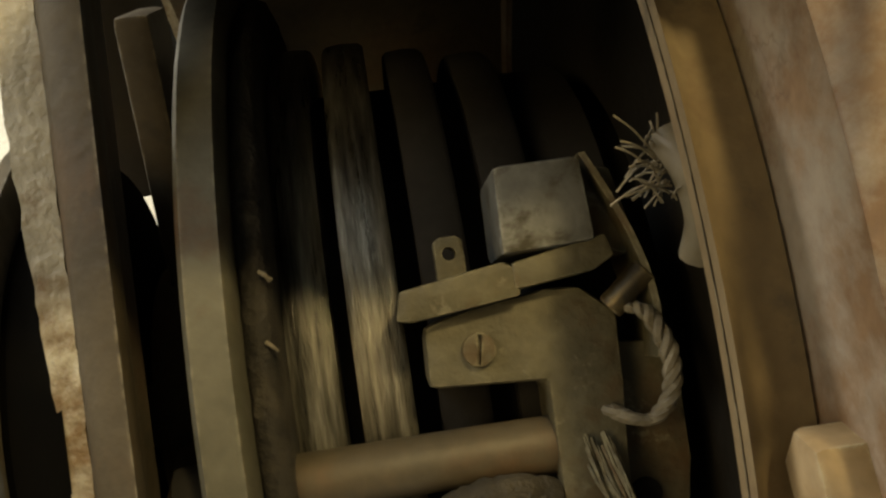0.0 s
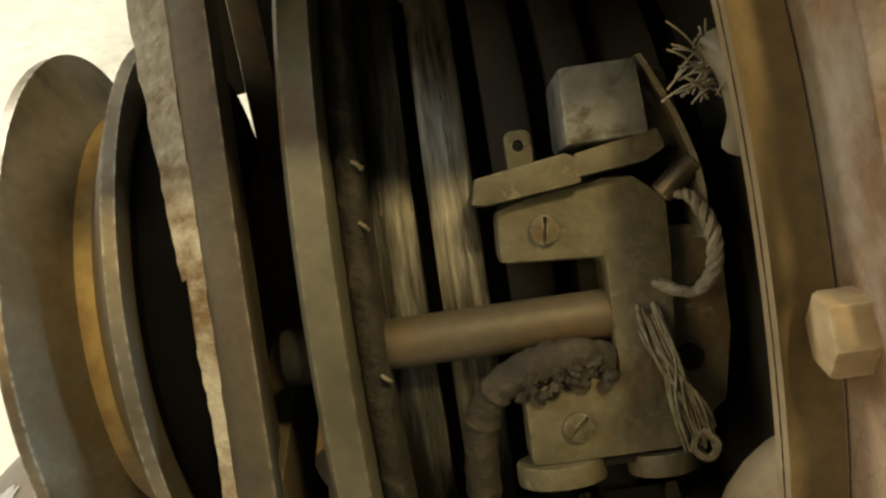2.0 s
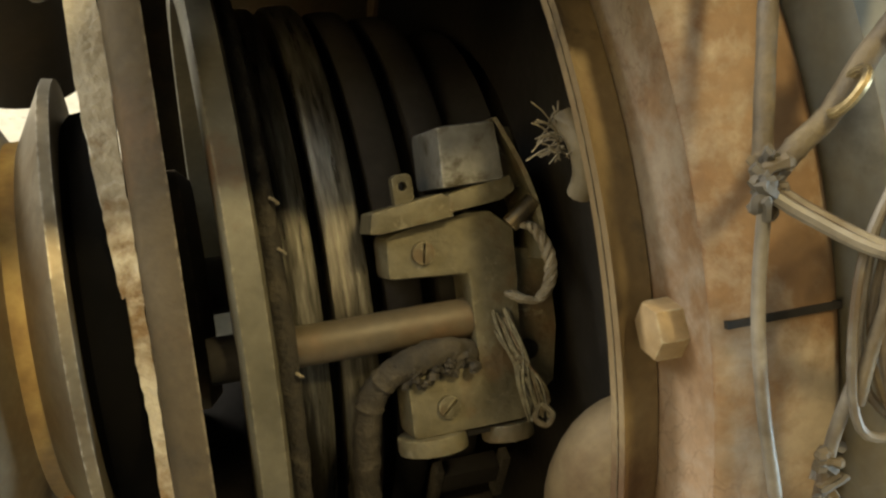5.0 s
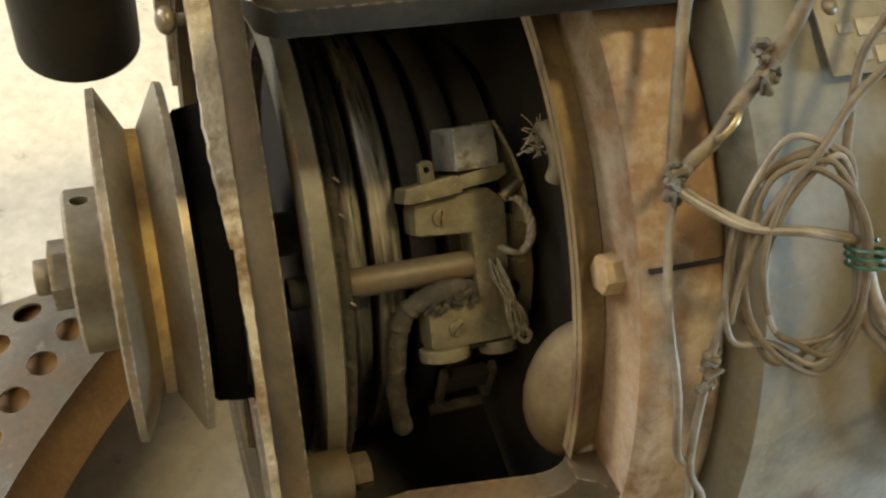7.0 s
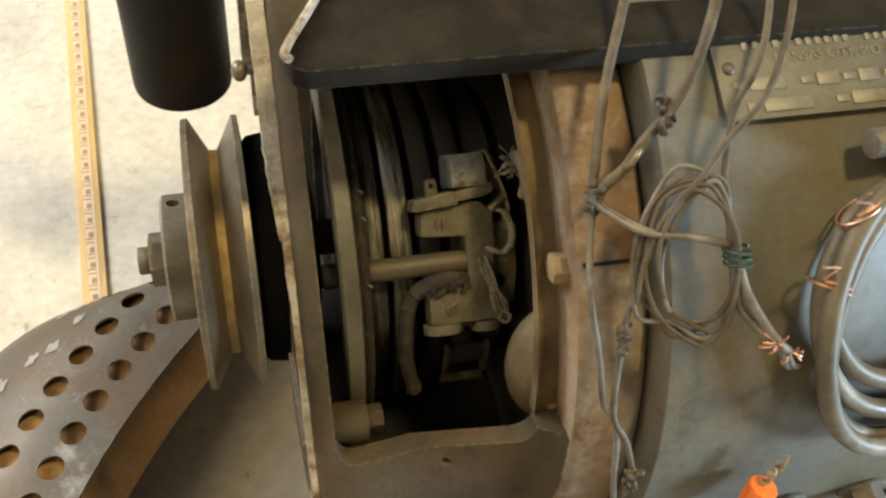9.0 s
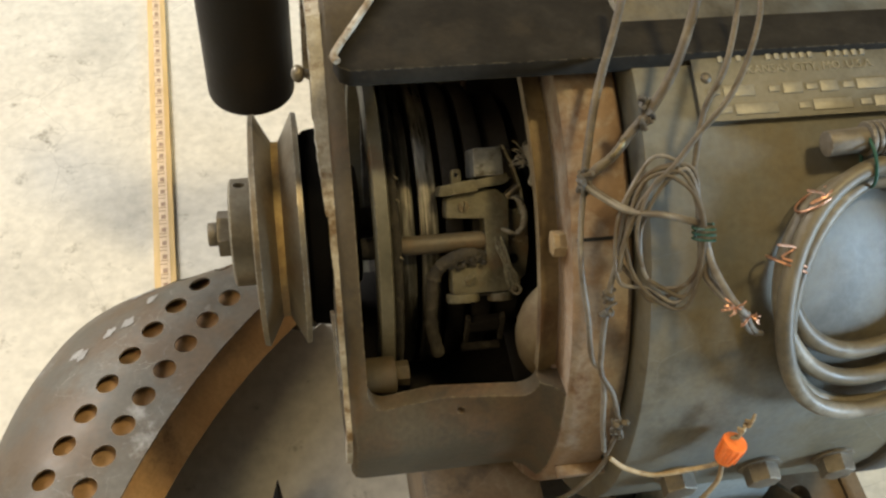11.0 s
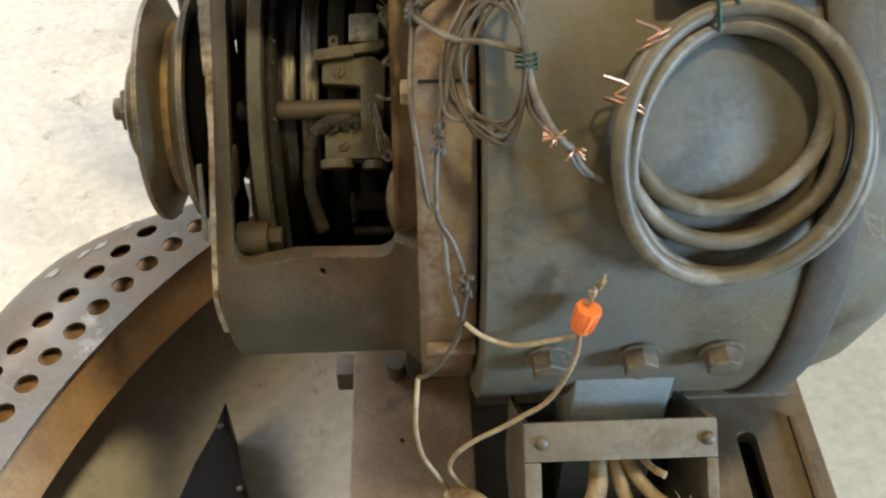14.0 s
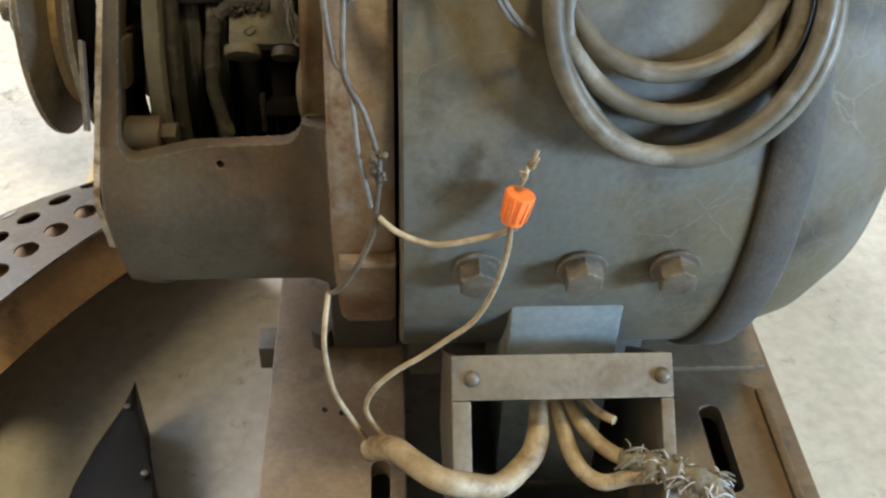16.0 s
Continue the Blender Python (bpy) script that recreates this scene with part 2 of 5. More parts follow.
cord_grey = ramp_mat("grey_two_core_flex", [(0.09, 0.08, 0.064), (0.145, 0.13, 0.108), (0.21, 0.193, 0.166)], 40, (0.4, 0.62), 0, 0.15, 260,
                     (0.075, 0.055, 0.036), 22, (0.48, 0.62))
cord_brown = ramp_mat("old_brown_cloth_wire", [(0.05, 0.039, 0.026), (0.085, 0.067, 0.044), (0.13, 0.107, 0.072)], 70, (0.6, 0.85), 0, 0.5, 500)
cord_cream = ramp_mat("yellowed_cream_wire", [(0.24, 0.17, 0.085), (0.34, 0.26, 0.155), (0.44, 0.37, 0.26)], 50, (0.45, 0.65), 0, 0.2, 300,
                      (0.15, 0.088, 0.04), 26, (0.5, 0.64))
cable_mat = ramp_mat("grey_rubber_cable", [(0.078, 0.066, 0.043), (0.118, 0.1, 0.068), (0.165, 0.144, 0.104)], 18, (0.38, 0.6), 0, 0.15, 240,
                     (0.21, 0.195, 0.16), 26, (0.56, 0.68), dirt=(0.06, 0.055, 0.045), dirt_scale=12, dirt_cut=(0.54, 0.68))
copper = ramp_mat("dull_copper", [(0.42, 0.21, 0.13), (0.6, 0.36, 0.25)], 60, (0.35, 0.5), 0.8, 0.1, 300)
green_ins = ramp_mat("green_insulated_tie", [(0.008, 0.042, 0.03), (0.015, 0.075, 0.052)], 60, (0.35, 0.5), 0, 0.1, 300)
orange_plastic = ramp_mat("orange_plastic", [(0.8, 0.17, 0.03), (0.9, 0.23, 0.05)], 60, (0.35, 0.5), 0, 0.1, 300)
brass = ramp_mat("tarnished_brass", [(0.10, 0.074, 0.034), (0.17, 0.13, 0.062), (0.26, 0.205, 0.105)], 40, (0.35, 0.55), 0.6, 0.3, 300,
                 (0.05, 0.042, 0.03), 30, (0.48, 0.62), wear=(0.45, 0.36, 0.2))
bolt_mat = ramp_mat("weathered_steel_bolt", [(0.08, 0.067, 0.05), (0.125, 0.107, 0.08), (0.17, 0.148, 0.116)], 60, (0.4, 0.65), 0.3, 0.4, 340, wear=(0.3, 0.27, 0.22))
neck_paint = ramp_mat("tan_rust_neck_paint", [(0.105, 0.073, 0.037), (0.155, 0.113, 0.060), (0.2, 0.153, 0.09)], 14, (0.5, 0.75), 0, 0.4, 240,
                      (0.08, 0.045, 0.022), 10, (0.54, 0.68), dirt=(0.07, 0.055, 0.035), dirt_scale=24, dirt_cut=(0.57, 0.68))
# blue-grey foot paint with strong window light put into its lighter colours
lit_foot_paint = ramp_mat("pale_blue_grey_paint", [(0.17, 0.195, 0.195), (0.225, 0.25, 0.245), (0.28, 0.30, 0.29)], 12, (0.35, 0.6), 0, 0.2, 200,
                      (0.11, 0.11, 0.10), 14, (0.52, 0.68), wear=(0.4, 0.42, 0.4))
base_paint = ramp_mat("dusty_tan_base_paint", [(0.11, 0.074, 0.042), (0.16, 0.117, 0.073), (0.21, 0.163, 0.112)], 9, (0.5, 0.75), 0, 0.3, 200,
                      (0.13, 0.077, 0.04), 6, (0.48, 0.64), dirt=(0.075, 0.062, 0.045), dirt_scale=12, dirt_cut=(0.53, 0.66), wear=(0.26, 0.22, 0.16), scratch=((0.3, 0.27, 0.22), 22.0, 0.015, 0.4))
box_paint = ramp_mat("dusty_grey_box_paint", [(0.115, 0.096, 0.069), (0.165, 0.143, 0.108), (0.215, 0.193, 0.154)], 12, (0.45, 0.7), 0, 0.3, 220,
                     (0.12, 0.085, 0.05), 14, (0.5, 0.66), dirt=(0.08, 0.072, 0.058), dirt_scale=16, dirt_cut=(0.53, 0.66), wear=(0.3, 0.28, 0.23))
plate_mat = ramp_mat("aged_nameplate_metal", [(0.075, 0.07, 0.055), (0.11, 0.104, 0.083), (0.15, 0.141, 0.115)], 30, (0.45, 0.6), 0.25, 0.2, 300)
plate_letter = ramp_mat("worn_raised_lettering", [(0.14, 0.132, 0.104), (0.2, 0.19, 0.155)], 60, (0.4, 0.55), 0.3, 0.1, 300)
wood_pale = ramp_mat("pale_ruler_wood", [(0.55, 0.38, 0.16), (0.66, 0.48, 0.23)], 30, (0.5, 0.7), 0, 0.1, 200, stretch=(1, 0.1, 1))
ruler_ink = ramp_mat("faded_ruler_ink", [(0.3, 0.2, 0.14), (0.38, 0.27, 0.19)], 60, (0.6, 0.8), 0, 0.0)
ruler_face = ramp_mat("printed_ruler_face", [(0.6, 0.46, 0.3), (0.7, 0.56, 0.4)], 30, (0.5, 0.7), 0, 0.0)
black_iron = ramp_mat("black_enamelled_iron", [(0.006, 0.005, 0.004), (0.010, 0.008, 0.006), (0.017, 0.0125, 0.008)], 9, (0.5, 0.75), 0, 0.2, 200, specular=0.2)

# ---------------------------------------------------------------- shape helpers
AY, AZ = 0.080, 0.458  # shaft axis, which runs along x


def P(x, r, a):
    """A point by its place along the shaft, distance from it and angle (0 to the front, 90 up)."""
    return Vector((x, AY - r * math.cos(radians(a)), AZ + r * math.sin(radians(a))))


def out_dir(a):
    return Vector((0, -math.cos(radians(a)), math.sin(radians(a))))


def up_dir(a):
    return Vector((0, math.sin(radians(a)), math.cos(radians(a))))


def mesh_of(bm, name, smooth=40):
    me = bpy.data.meshes.new(name)
    bmesh.ops.recalc_face_normals(bm, faces=bm.faces)
    bm.to_mesh(me)
    bm.free()
    if smooth:
        me.shade_smooth()
        me.set_sharp_from_angle(angle=radians(smooth))
    return me


def part(name, bm, material, parent, label="", smooth=40):
    ob = new(name, mesh_of(bm, name, smooth))
    ob.data.materials.append(material)
    ob.parent = parent
    if label:
        tagged(ob, label)
    return ob


def thing(name, label, category, bm=None, material=None, group="", kind="", at=None, smooth=40):
    ob = new(name, mesh_of(bm, name, smooth) if bm is not None else None)
    if bm is not None:
        ob.data.materials.append(material)
    if at is not None:
        ob.location = at
    return tagged(ob, label, category, group, kind)


def revolve(profile, segs=64, a0=0.0, a1=360.0):
    """A closed profile of (x, r) swept round the shaft axis from a0 to a1 degrees."""
    bm = bmesh.new()
    full = abs(a1 - a0) >= 359.9
    n = segs if full else segs + 1
    rows = []
    for i in range(n):
        a = a0 + (a1 - a0) * i / segs
        rows.append([bm.verts.new(P(x, max(r, 1e-4), a)) for x, r in profile])
    m = len(profile)
    for i in range(segs):
        r0, r1 = rows[i], rows[(i + 1) % n]
        for j in range(m):
            bm.faces.new((r0[j], r0[(j + 1) % m], r1[(j + 1) % m], r1[j]))
    if not full:
        bm.faces.new(rows[0])
        bm.faces.new(rows[-1])
    return bm


def box(sx, sy, sz, bevel=0.0, m=None, segs=2):
    bm = bmesh.new()
    bmesh.ops.create_cube(bm, size=1)
    bmesh.ops.scale(bm, vec=(sx, sy, sz), verts=bm.verts)
    if bevel:
        bmesh.ops.bevel(bm, geom=bm.edges[:], offset=bevel, segments=segs, profile=0.6, affect="EDGES")
    if m is not None:
        bmesh.ops.transform(bm, matrix=m, verts=bm.verts)
    return bm


def cyl(r, depth, segs=24, bevel=0.0, m=None, r2=None):
    bm = bmesh.new()
    bmesh.ops.create_cone(bm, cap_ends=True, segments=segs, radius1=r, radius2=r if r2 is None else r2, depth=depth)
    if bevel:
        ed = [e for e in bm.edges if len(e.link_faces) == 2 and any(len(f.verts) > 4 for f in e.link_faces)]
        bmesh.ops.bevel(bm, geom=ed, offset=bevel, segments=2, profile=0.6, affect="EDGES")
    if m is not None:
        bmesh.ops.transform(bm, matrix=m, verts=bm.verts)
    return bm


def join(*bms):
    keep = bms[0]
    for other in bms[1:]:
        me = bpy.data.meshes.new("joined")
        other.to_mesh(me)
        other.free()
        keep.from_mesh(me)
        bpy.data.meshes.remove(me)
    return keep


def smooth_path(points, closed=False, steps=8):
    pts = [Vector(p) for p in points]
    n = len(pts)
    res = []
    last = n if closed else n - 1
    for i in range(last):
        if closed:
            p0, p1, p2, p3 = pts[i - 1], pts[i], pts[(i + 1) % n], pts[(i + 2) % n]
        else:
            p0, p1, p2, p3 = pts[max(i - 1, 0)], pts[i], pts[i + 1], pts[min(i + 2, n - 1)]
        for s in range(steps):
            t = s / steps
            res.append(0.5 * ((2 * p1) + (p2 - p0) * t + (2 * p0 - 5 * p1 + 4 * p2 - p3) * t * t + (3 * p1 - p0 - 3 * p2 + p3) * t ** 3))
    if not closed:
        res.append(pts[-1])
    return res


def tube(points, r, sides=8, closed=False, steps=8, wobble=0.0, flat=1.0, rnd=None):
    """A round cord swept along a smoothed path; wobble roughens it, flat squeezes its section."""
    path = smooth_path(points, closed, steps)
    n = len(path)
    bm = bmesh.new()
    rings = []
    normal = None
    for i, p in enumerate(path):
        a = path[i - 1] if (i or closed) else p
        b = path[(i + 1) % n] if (i < n - 1 or closed) else p
        d = (b - a).normalized()
        if normal is None:
            normal = d.orthogonal().normalized()
        normal = (normal - d * normal.dot(d)).normalized()
        side = d.cross(normal)
        rr = r * (1 + (rnd.uniform(-wobble, wobble) if rnd else 0))
        rings.append([bm.verts.new(p + rr * (math.cos(2 * math.pi * k / sides) * normal * flat + math.sin(2 * math.pi * k / sides) * side)) for k in range(sides)])
    for i in range(n if closed else n - 1):
        a, b = rings[i], rings[(i + 1) % n]
        for k in range(sides):
            bm.faces.new((a[k], a[(k + 1) % sides], b[(k + 1) % sides], b[k]))
    if not closed:
        bm.faces.new(rings[0])
        bm.faces.new(rings[-1])
    return bm


def along(d, p):
    """A matrix that turns +z to the direction d, at p."""
    return Matrix.Translation(p) @ Vector(d).to_track_quat("Z", "Y").to_matrix().to_4x4()


def frame_at(x, r, a):
    """A matrix at a place on the machine's skin: local x along the shaft, y up round it, z outward."""
    rot = Matrix((Vector((1, 0, 0)), up_dir(a), out_dir(a))).transposed().to_4x4()
    return Matrix.Translation(P(x, r, a)) @ rot


def hex_bolt(name, label, m, flat=0.019, high=0.012, material=None, group="", washer=True):
    """A hexagon bolt head whose base lies at m, pointing along its z; returns the thing."""
    head = cyl(flat / 1.732, high, 6, 0.0, pose(0, 0, high / 2 + 0.003))
    top = [e for e in head.edges if all(v.co.z > high for v in e.verts)]
    bmesh.ops.bevel(head, geom=top, offset=flat * 0.1, segments=2, profile=0.5, affect="EDGES")
    root = thing(name, label, "bolt", group=group)
    root.matrix_world = m
    part("bolt_head", head, material or bolt_mat, root, smooth=25)
    if washer:
        part("washer", cyl(flat * 0.72, 0.003, 24, 0.0008, pose(0, 0, 0.0015)), material or bolt_mat, root)
    return root


# ---------------------------------------------------------------- hall: floor, walls, ceiling
H = 5.0
bm = bmesh.new()
bmesh.ops.create_grid(bm, x_segments=40, y_segments=40, size=H)
thing("floor", "worn pale concrete floor with stains and scuffs", "floor", bm, concrete, kind="structure")
for nm, sx, sy, px, py in (("wall_north", 2 * H, 0.2, 0, H + 0.1), ("wall_south", 2 * H, 0.2, 0, -H - 0.1),
                           ("wall_east", 0.2, 2 * H + 0.4, H + 0.1, 0), ("wall_west", 0.2, 2 * H + 0.4, -H - 0.1, 0)):
    thing(nm, "plain painted hall wall", "wall", box(sx, sy, 4.0, 0, pose(px, py, 2.0)), plaster, kind="structure")
thing("ceiling", "plain painted hall ceiling", "ceiling", box(2 * H + 0.4, 2 * H + 0.4, 0.2, 0, pose(0, 0, 4.1)), plaster, kind="structure")

# ---------------------------------------------------------------- the generator: castings
generator = thing("generator", "old dusty brown and grey-blue electric generator on a steel base", "generator")


def cut_out(bm_body, bm_tool):
    """The body less the tool, as a new bmesh."""
    a = new("cut_body", mesh_of(bm_body, "cut_body", 0))
    b = new("cut_tool", mesh_of(bm_tool, "cut_tool", 0))
    mod = a.modifiers.new("cut", "BOOLEAN")
    mod.operation, mod.object, mod.solver = "DIFFERENCE", b, "EXACT"
    dg = bpy.context.evaluated_depsgraph_get()
    me = bpy.data.meshes.new_from_object(a.evaluated_get(dg))
    res = bmesh.new()
    res.from_mesh(me)
    bpy.data.objects.remove(a)
    bpy.data.objects.remove(b)
    return res


def rounded_prism(hx, hy, z0, z1, r, m, segs=5, ry=None):
    bm = bmesh.new()
    ring = []
    ry = ry or r
    for cx, cy, s in ((hx - r, hy - ry, 0), (-hx + r, hy - ry, 90), (-hx + r, -hy + ry, 180), (hx - r, -hy + ry, 270)):
        for k in range(segs + 1):
            t = radians(s + 90 * k / segs)
            ring.append((cx + r * math.cos(t), cy + ry * math.sin(t)))
    lo = [bm.verts.new((x, y, z0)) for x, y in ring]
    hi = [bm.verts.new((x, y, z1)) for x, y in ring]
    bm.faces.new(lo)
    bm.faces.new(hi)
    n = len(ring)
    for i in range(n):
        bm.faces.new((lo[i], lo[(i + 1) % n], hi[(i + 1) % n], hi[i]))
    bmesh.ops.transform(bm, matrix=m, verts=bm.verts)
    return bm


def taper(x, r, a):
    """The radius r drawn in towards the bell's flat-sided outer end."""
    if not -2.0 < a < 95.0 or x > 0.045:
        return r
    s = min(1.0, max(0.0, (x + 0.094) / 0.137))
    flat = min(0.218, 0.1448 / math.cos(radians(a - 47.0)))
    return r * (s + (1 - s) * flat / 0.218)


def tapered(bm):
    """Moves every point of a bell part in by taper()."""
    for v in bm.verts:
        dy, dz = AY - v.co.y, v.co.z - AZ
        r, a = math.hypot(dy, dz), math.degrees(math.atan2(dz, dy))
        v.co = P(v.co.x, taper(v.co.x, r, a), a)
    return bm


WIN_X, WIN_A = -0.020, 48.4
shell = revolve([(-0.094, 0.204), (-0.094, 0.211), (-0.091, 0.2165), (-0.086, 0.218), (-0.055, 0.218), (-0.02, 0.218), (0.015, 0.218), (0.040, 0.218), (0.049, 0.222), (0.057, 0.231), (0.057, 0.204)], 96)
tool = rounded_prism(0.0610, 41.1, 0.150, 0.300, 0.013, Matrix.Identity(4), 5, 3.6)
for v in tool.verts:
    tip = 3.3 * v.co.x / 0.061 if v.co.y < 0 else 0.0
    v.co = P(WIN_X + v.co.x, v.co.z, WIN_A + v.co.y + tip)
shell = cut_out(shell, tool)
shell = cut_out(shell, revolve([(0.031, 0.2195), (0.043, 0.2015), (0.0560, 0.199), (0.0580, 0.199), (0.0580, 0.25), (0.031, 0.25)], 40, 14.0, 89.5))
hole = cyl(0.0028, 0.03, 16, 0, frame_at(-0.0135, 0.214, 5.2))
shell = cut_out(shell, hole)
shell = cut_out(shell, box(0.30, 0.40, 0.30, 0, pose(-0.02, -0.06, 0.218)))
bv = [e for e in shell.edges if len(e.link_faces) == 2 and e.calc_face_angle(0) > 0.9]
bmesh.ops.bevel(shell, geom=bv, offset=0.0018, segments=2, profile=0.6, affect="EDGES", clamp_overlap=True)
# floor of the bell, coloured black for the shade inside it
part("bell_floor", box(0.146, 0.20, 0.012, 0.002, pose(-0.0185, -0.014, 0.375)), ins_shade_black, generator)
part("end_bell", tapered(shell), bell_paint, generator, "brown-grey cast end bell with a large inspection window", 35)

part("window_lip", revolve([(0.0413, 0.1985), (0.0413, 0.2075), (0.0450, 0.2038), (0.0562, 0.2012), (0.0562, 0.1985)], 48, 14.5, 89.0), neck_paint, generator, "tan and rust painted neck beside the window")

# end wall: rim ring, hub and four arms
wall = revolve([(-0.0939, 0.172), (-0.0939, 0.2035), (-0.0845, 0.2035), (-0.0845, 0.172)], 72)
for a in (20, 115, 205, 295):
    arm = box(0.012, 0.10, 0.034, 0.003, Matrix.Translation((-0.0875, AY, AZ)) @ Matrix.Rotation(radians(-a), 4, "X") @ pose(0, -0.095, 0))
    part("wall_arm", arm, bell_paint, generator)
hub = revolve([(-0.108, 0.016), (-0.108, 0.046), (-0.104, 0.05), (-0.094, 0.056), (-0.076, 0.056), (-0.07, 0.05), (-0.07, 0.016)], 48)
part("end_wall", tapered(wall), bell_paint, generator)
# added dark sheet: stands in for shade and closes the view to the floor
part("end_web", tapered(revolve([(-0.0915, 0.085), (-0.0915, 0.1735), (-0.0865, 0.1735), (-0.0865, 0.085)], 24, -20.0, 26.0)), shade_black, generator)
part("bearing_hub", hub, bell_paint, generator)
gasket = revolve([(-0.0985, 0.196), (-0.0985, 0.2095), (-0.0942, 0.2105), (-0.0942, 0.196)], 150, -15.0, 195.0)
for v in gasket.verts:
    rise = math.degrees(math.atan2(v.co.z - AZ, AY - v.co.y))
    if v.co.x < -0.096 and rise > 35:
        v.co.x -= 0.006 * min(1.0, (rise - 35) / 40) + 0.0006 * noise.noise(v.co * 120)
    v.co.x += 0.0006 * noise.noise(v.co * 260)
part("gasket_ring", tapered(gasket), crust, generator, "pale paint-crusted gasket ring")
# cap coloured almost black to give the deep shade between pulley and bell
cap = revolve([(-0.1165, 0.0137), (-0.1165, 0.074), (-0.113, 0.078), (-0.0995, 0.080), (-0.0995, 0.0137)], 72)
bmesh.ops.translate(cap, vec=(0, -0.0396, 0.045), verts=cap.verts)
part("bearing_cap", cap, shade_black, generator, "bearing cap in near-black, with the gap's shade in its colour")

flange = revolve([(0.0572, 0.19), (0.0572, 0.2325), (0.062, 0.2362), (0.094, 0.2362), (0.0985, 0.233), (0.0985, 0.19)], 96)
part("flange", flange, flange_paint, generator, "rust and salmon painted joint flange")
part("stator_frame", revolve([(0.1015, 0.19), (0.1015, 0.2515), (0.104, 0.255), (0.322, 0.255), (0.326, 0.252), (0.326, 0.19)], 128), stator_paint, generator,
     "grey-blue painted cylindrical stator frame with dirt streaks")
part("rib_band", revolve([(0.3262, 0.19), (0.3262, 0.2575), (0.329, 0.2595), (0.353, 0.2595), (0.356, 0.2575), (0.356, 0.19)], 128), cast_dark, generator, "rough dark cast rib")
part("far_end_bell", revolve([(0.3562, 0.03), (0.3562, 0.247), (0.37, 0.2445), (0.40, 0.234), (0.43, 0.212), (0.447, 0.185), (0.452, 0.14), (0.454, 0.03)], 96), stator_paint, generator,
     "grey-blue rounded far end bell")
for x, w in ((0.078, 0.038),):
    # little ledge tab on the joint flange
    m = frame_at(x + 0.002, 0.238, -9.5)
    part("ledge_tab", box(w, 0.006, 0.014, 0.0015, m), flange_paint, generator)
for a in (43.5,):
    seam = box(0.037, 0.0022, 0.002, 0, frame_at(0.0785, 0.2362, a))
    part("flange_seam", seam, ins_shade_black, generator)

# feet under the stator
foot = box(0.080, 0.124, 0.205, 0.005, pose(0.218, -0.101, 0.2795))
part("foot", foot, lit_foot_paint, generator, "blue-grey painted mounting foot, its colour lightened for window light")
foot = box(0.21, 0.05, 0.05, 0.006, pose(0.215, -0.02, 0.2))
part("foot", foot, cast_dark, generator)
part("foot", box(0.21, 0.06, 0.16, 0.006, pose(0.215, 0.25, 0.255)), cast_dark, generator)
part("bell_foot", box(0.06, 0.14, 0.085, 0.006, pose(0.07, 0.06, 0.217)), cast_dark, generator)

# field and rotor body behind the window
part("field_ring", revolve([(0.06, 0.10), (0.06, 0.198), (0.3, 0.198), (0.3, 0.10)], 48), ins_shade_black, generator)
part("rotor_body", revolve([(0.05, 0.002), (0.05, 0.095), (0.3, 0.095), (0.3, 0.002)], 48), ins_shade_black, generator)
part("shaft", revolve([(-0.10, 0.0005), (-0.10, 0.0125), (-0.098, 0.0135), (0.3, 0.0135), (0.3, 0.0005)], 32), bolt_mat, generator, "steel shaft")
part("hub_drum", revolve([(-0.049, 0.0136), (-0.049, 0.107), (0.05, 0.107), (0.05, 0.0136)], 64), ins_shade_black, generator)
for x0, x1, r, mt in ((-0.047, -0.0345, 0.1245, slip_metal), (-0.0300, -0.0160, 0.1245, slip_metal), (-0.0095, 0.004, 0.120, ins_shade_black), (0.012, 0.026, 0.116, ins_shade_black)):
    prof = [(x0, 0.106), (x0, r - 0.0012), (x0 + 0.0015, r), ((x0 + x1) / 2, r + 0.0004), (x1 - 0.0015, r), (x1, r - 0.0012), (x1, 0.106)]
    part("slip_ring", revolve(prof, 128), mt, generator, "oily scored bronze slip ring" if mt is slip_metal else "near-black ring")

rnd = random.Random(4)
part("rocker_ring", revolve([(-0.067, 0.132), (-0.067, 0.151), (-0.0655, 0.153), (-0.0565, 0.153), (-0.055, 0.151), (-0.055, 0.132)], 96), ring_bar, generator,
     "smooth olive-grey rocker ring")
bm = revolve([(-0.0550, 0.118), (-0.0550, 0.1400), (-0.0535, 0.1430), (-0.0510, 0.1440), (-0.0485, 0.1430), (-0.0470, 0.1400), (-0.0470, 0.118)], 260)
for v in bm.verts:
    k = noise.noise(v.co * 190) * 0.0011 + noise.noise(v.co * 70) * 0.0008
    d = Vector((0, v.co.y - AY, v.co.z - AZ)).normalized()
    v.co += d * k + Vector((noise.noise(v.co * 150 + Vector((9, 0, 0))) * 0.0006, 0, 0))
part("lashed_ring", bm, rope_mat, generator, "lumpy cord-lashed ring caked in dust", 60)
for a, s in ((62, 1.0), (55, 0.8), (38, 0.7)):
    part("dust_lump", tube([P(-0.0490, 0.1440, a), P(-0.0475, 0.1447, a - 0.5), P(-0.0465, 0.1435, a - 0.9)], 0.0007 * s, 6, False, 3, 0.3, 1.0, rnd), braid, generator)

# bosses inside the window corners
bolt_boss = cyl(0.0145, 0.024, 24, 0.003, along((1, 0, 0), P(-0.069, 0.167, 4.2)))
part("corner_boss", bolt_boss, bell_paint, generator, "tan dusty corner boss")
part("corner_nut", cyl(0.0095, 0.010, 6, 0.001, along((1, 0, 0), P(-0.052, 0.167, 4.6))), bell_paint, generator)
bm = bmesh.new()
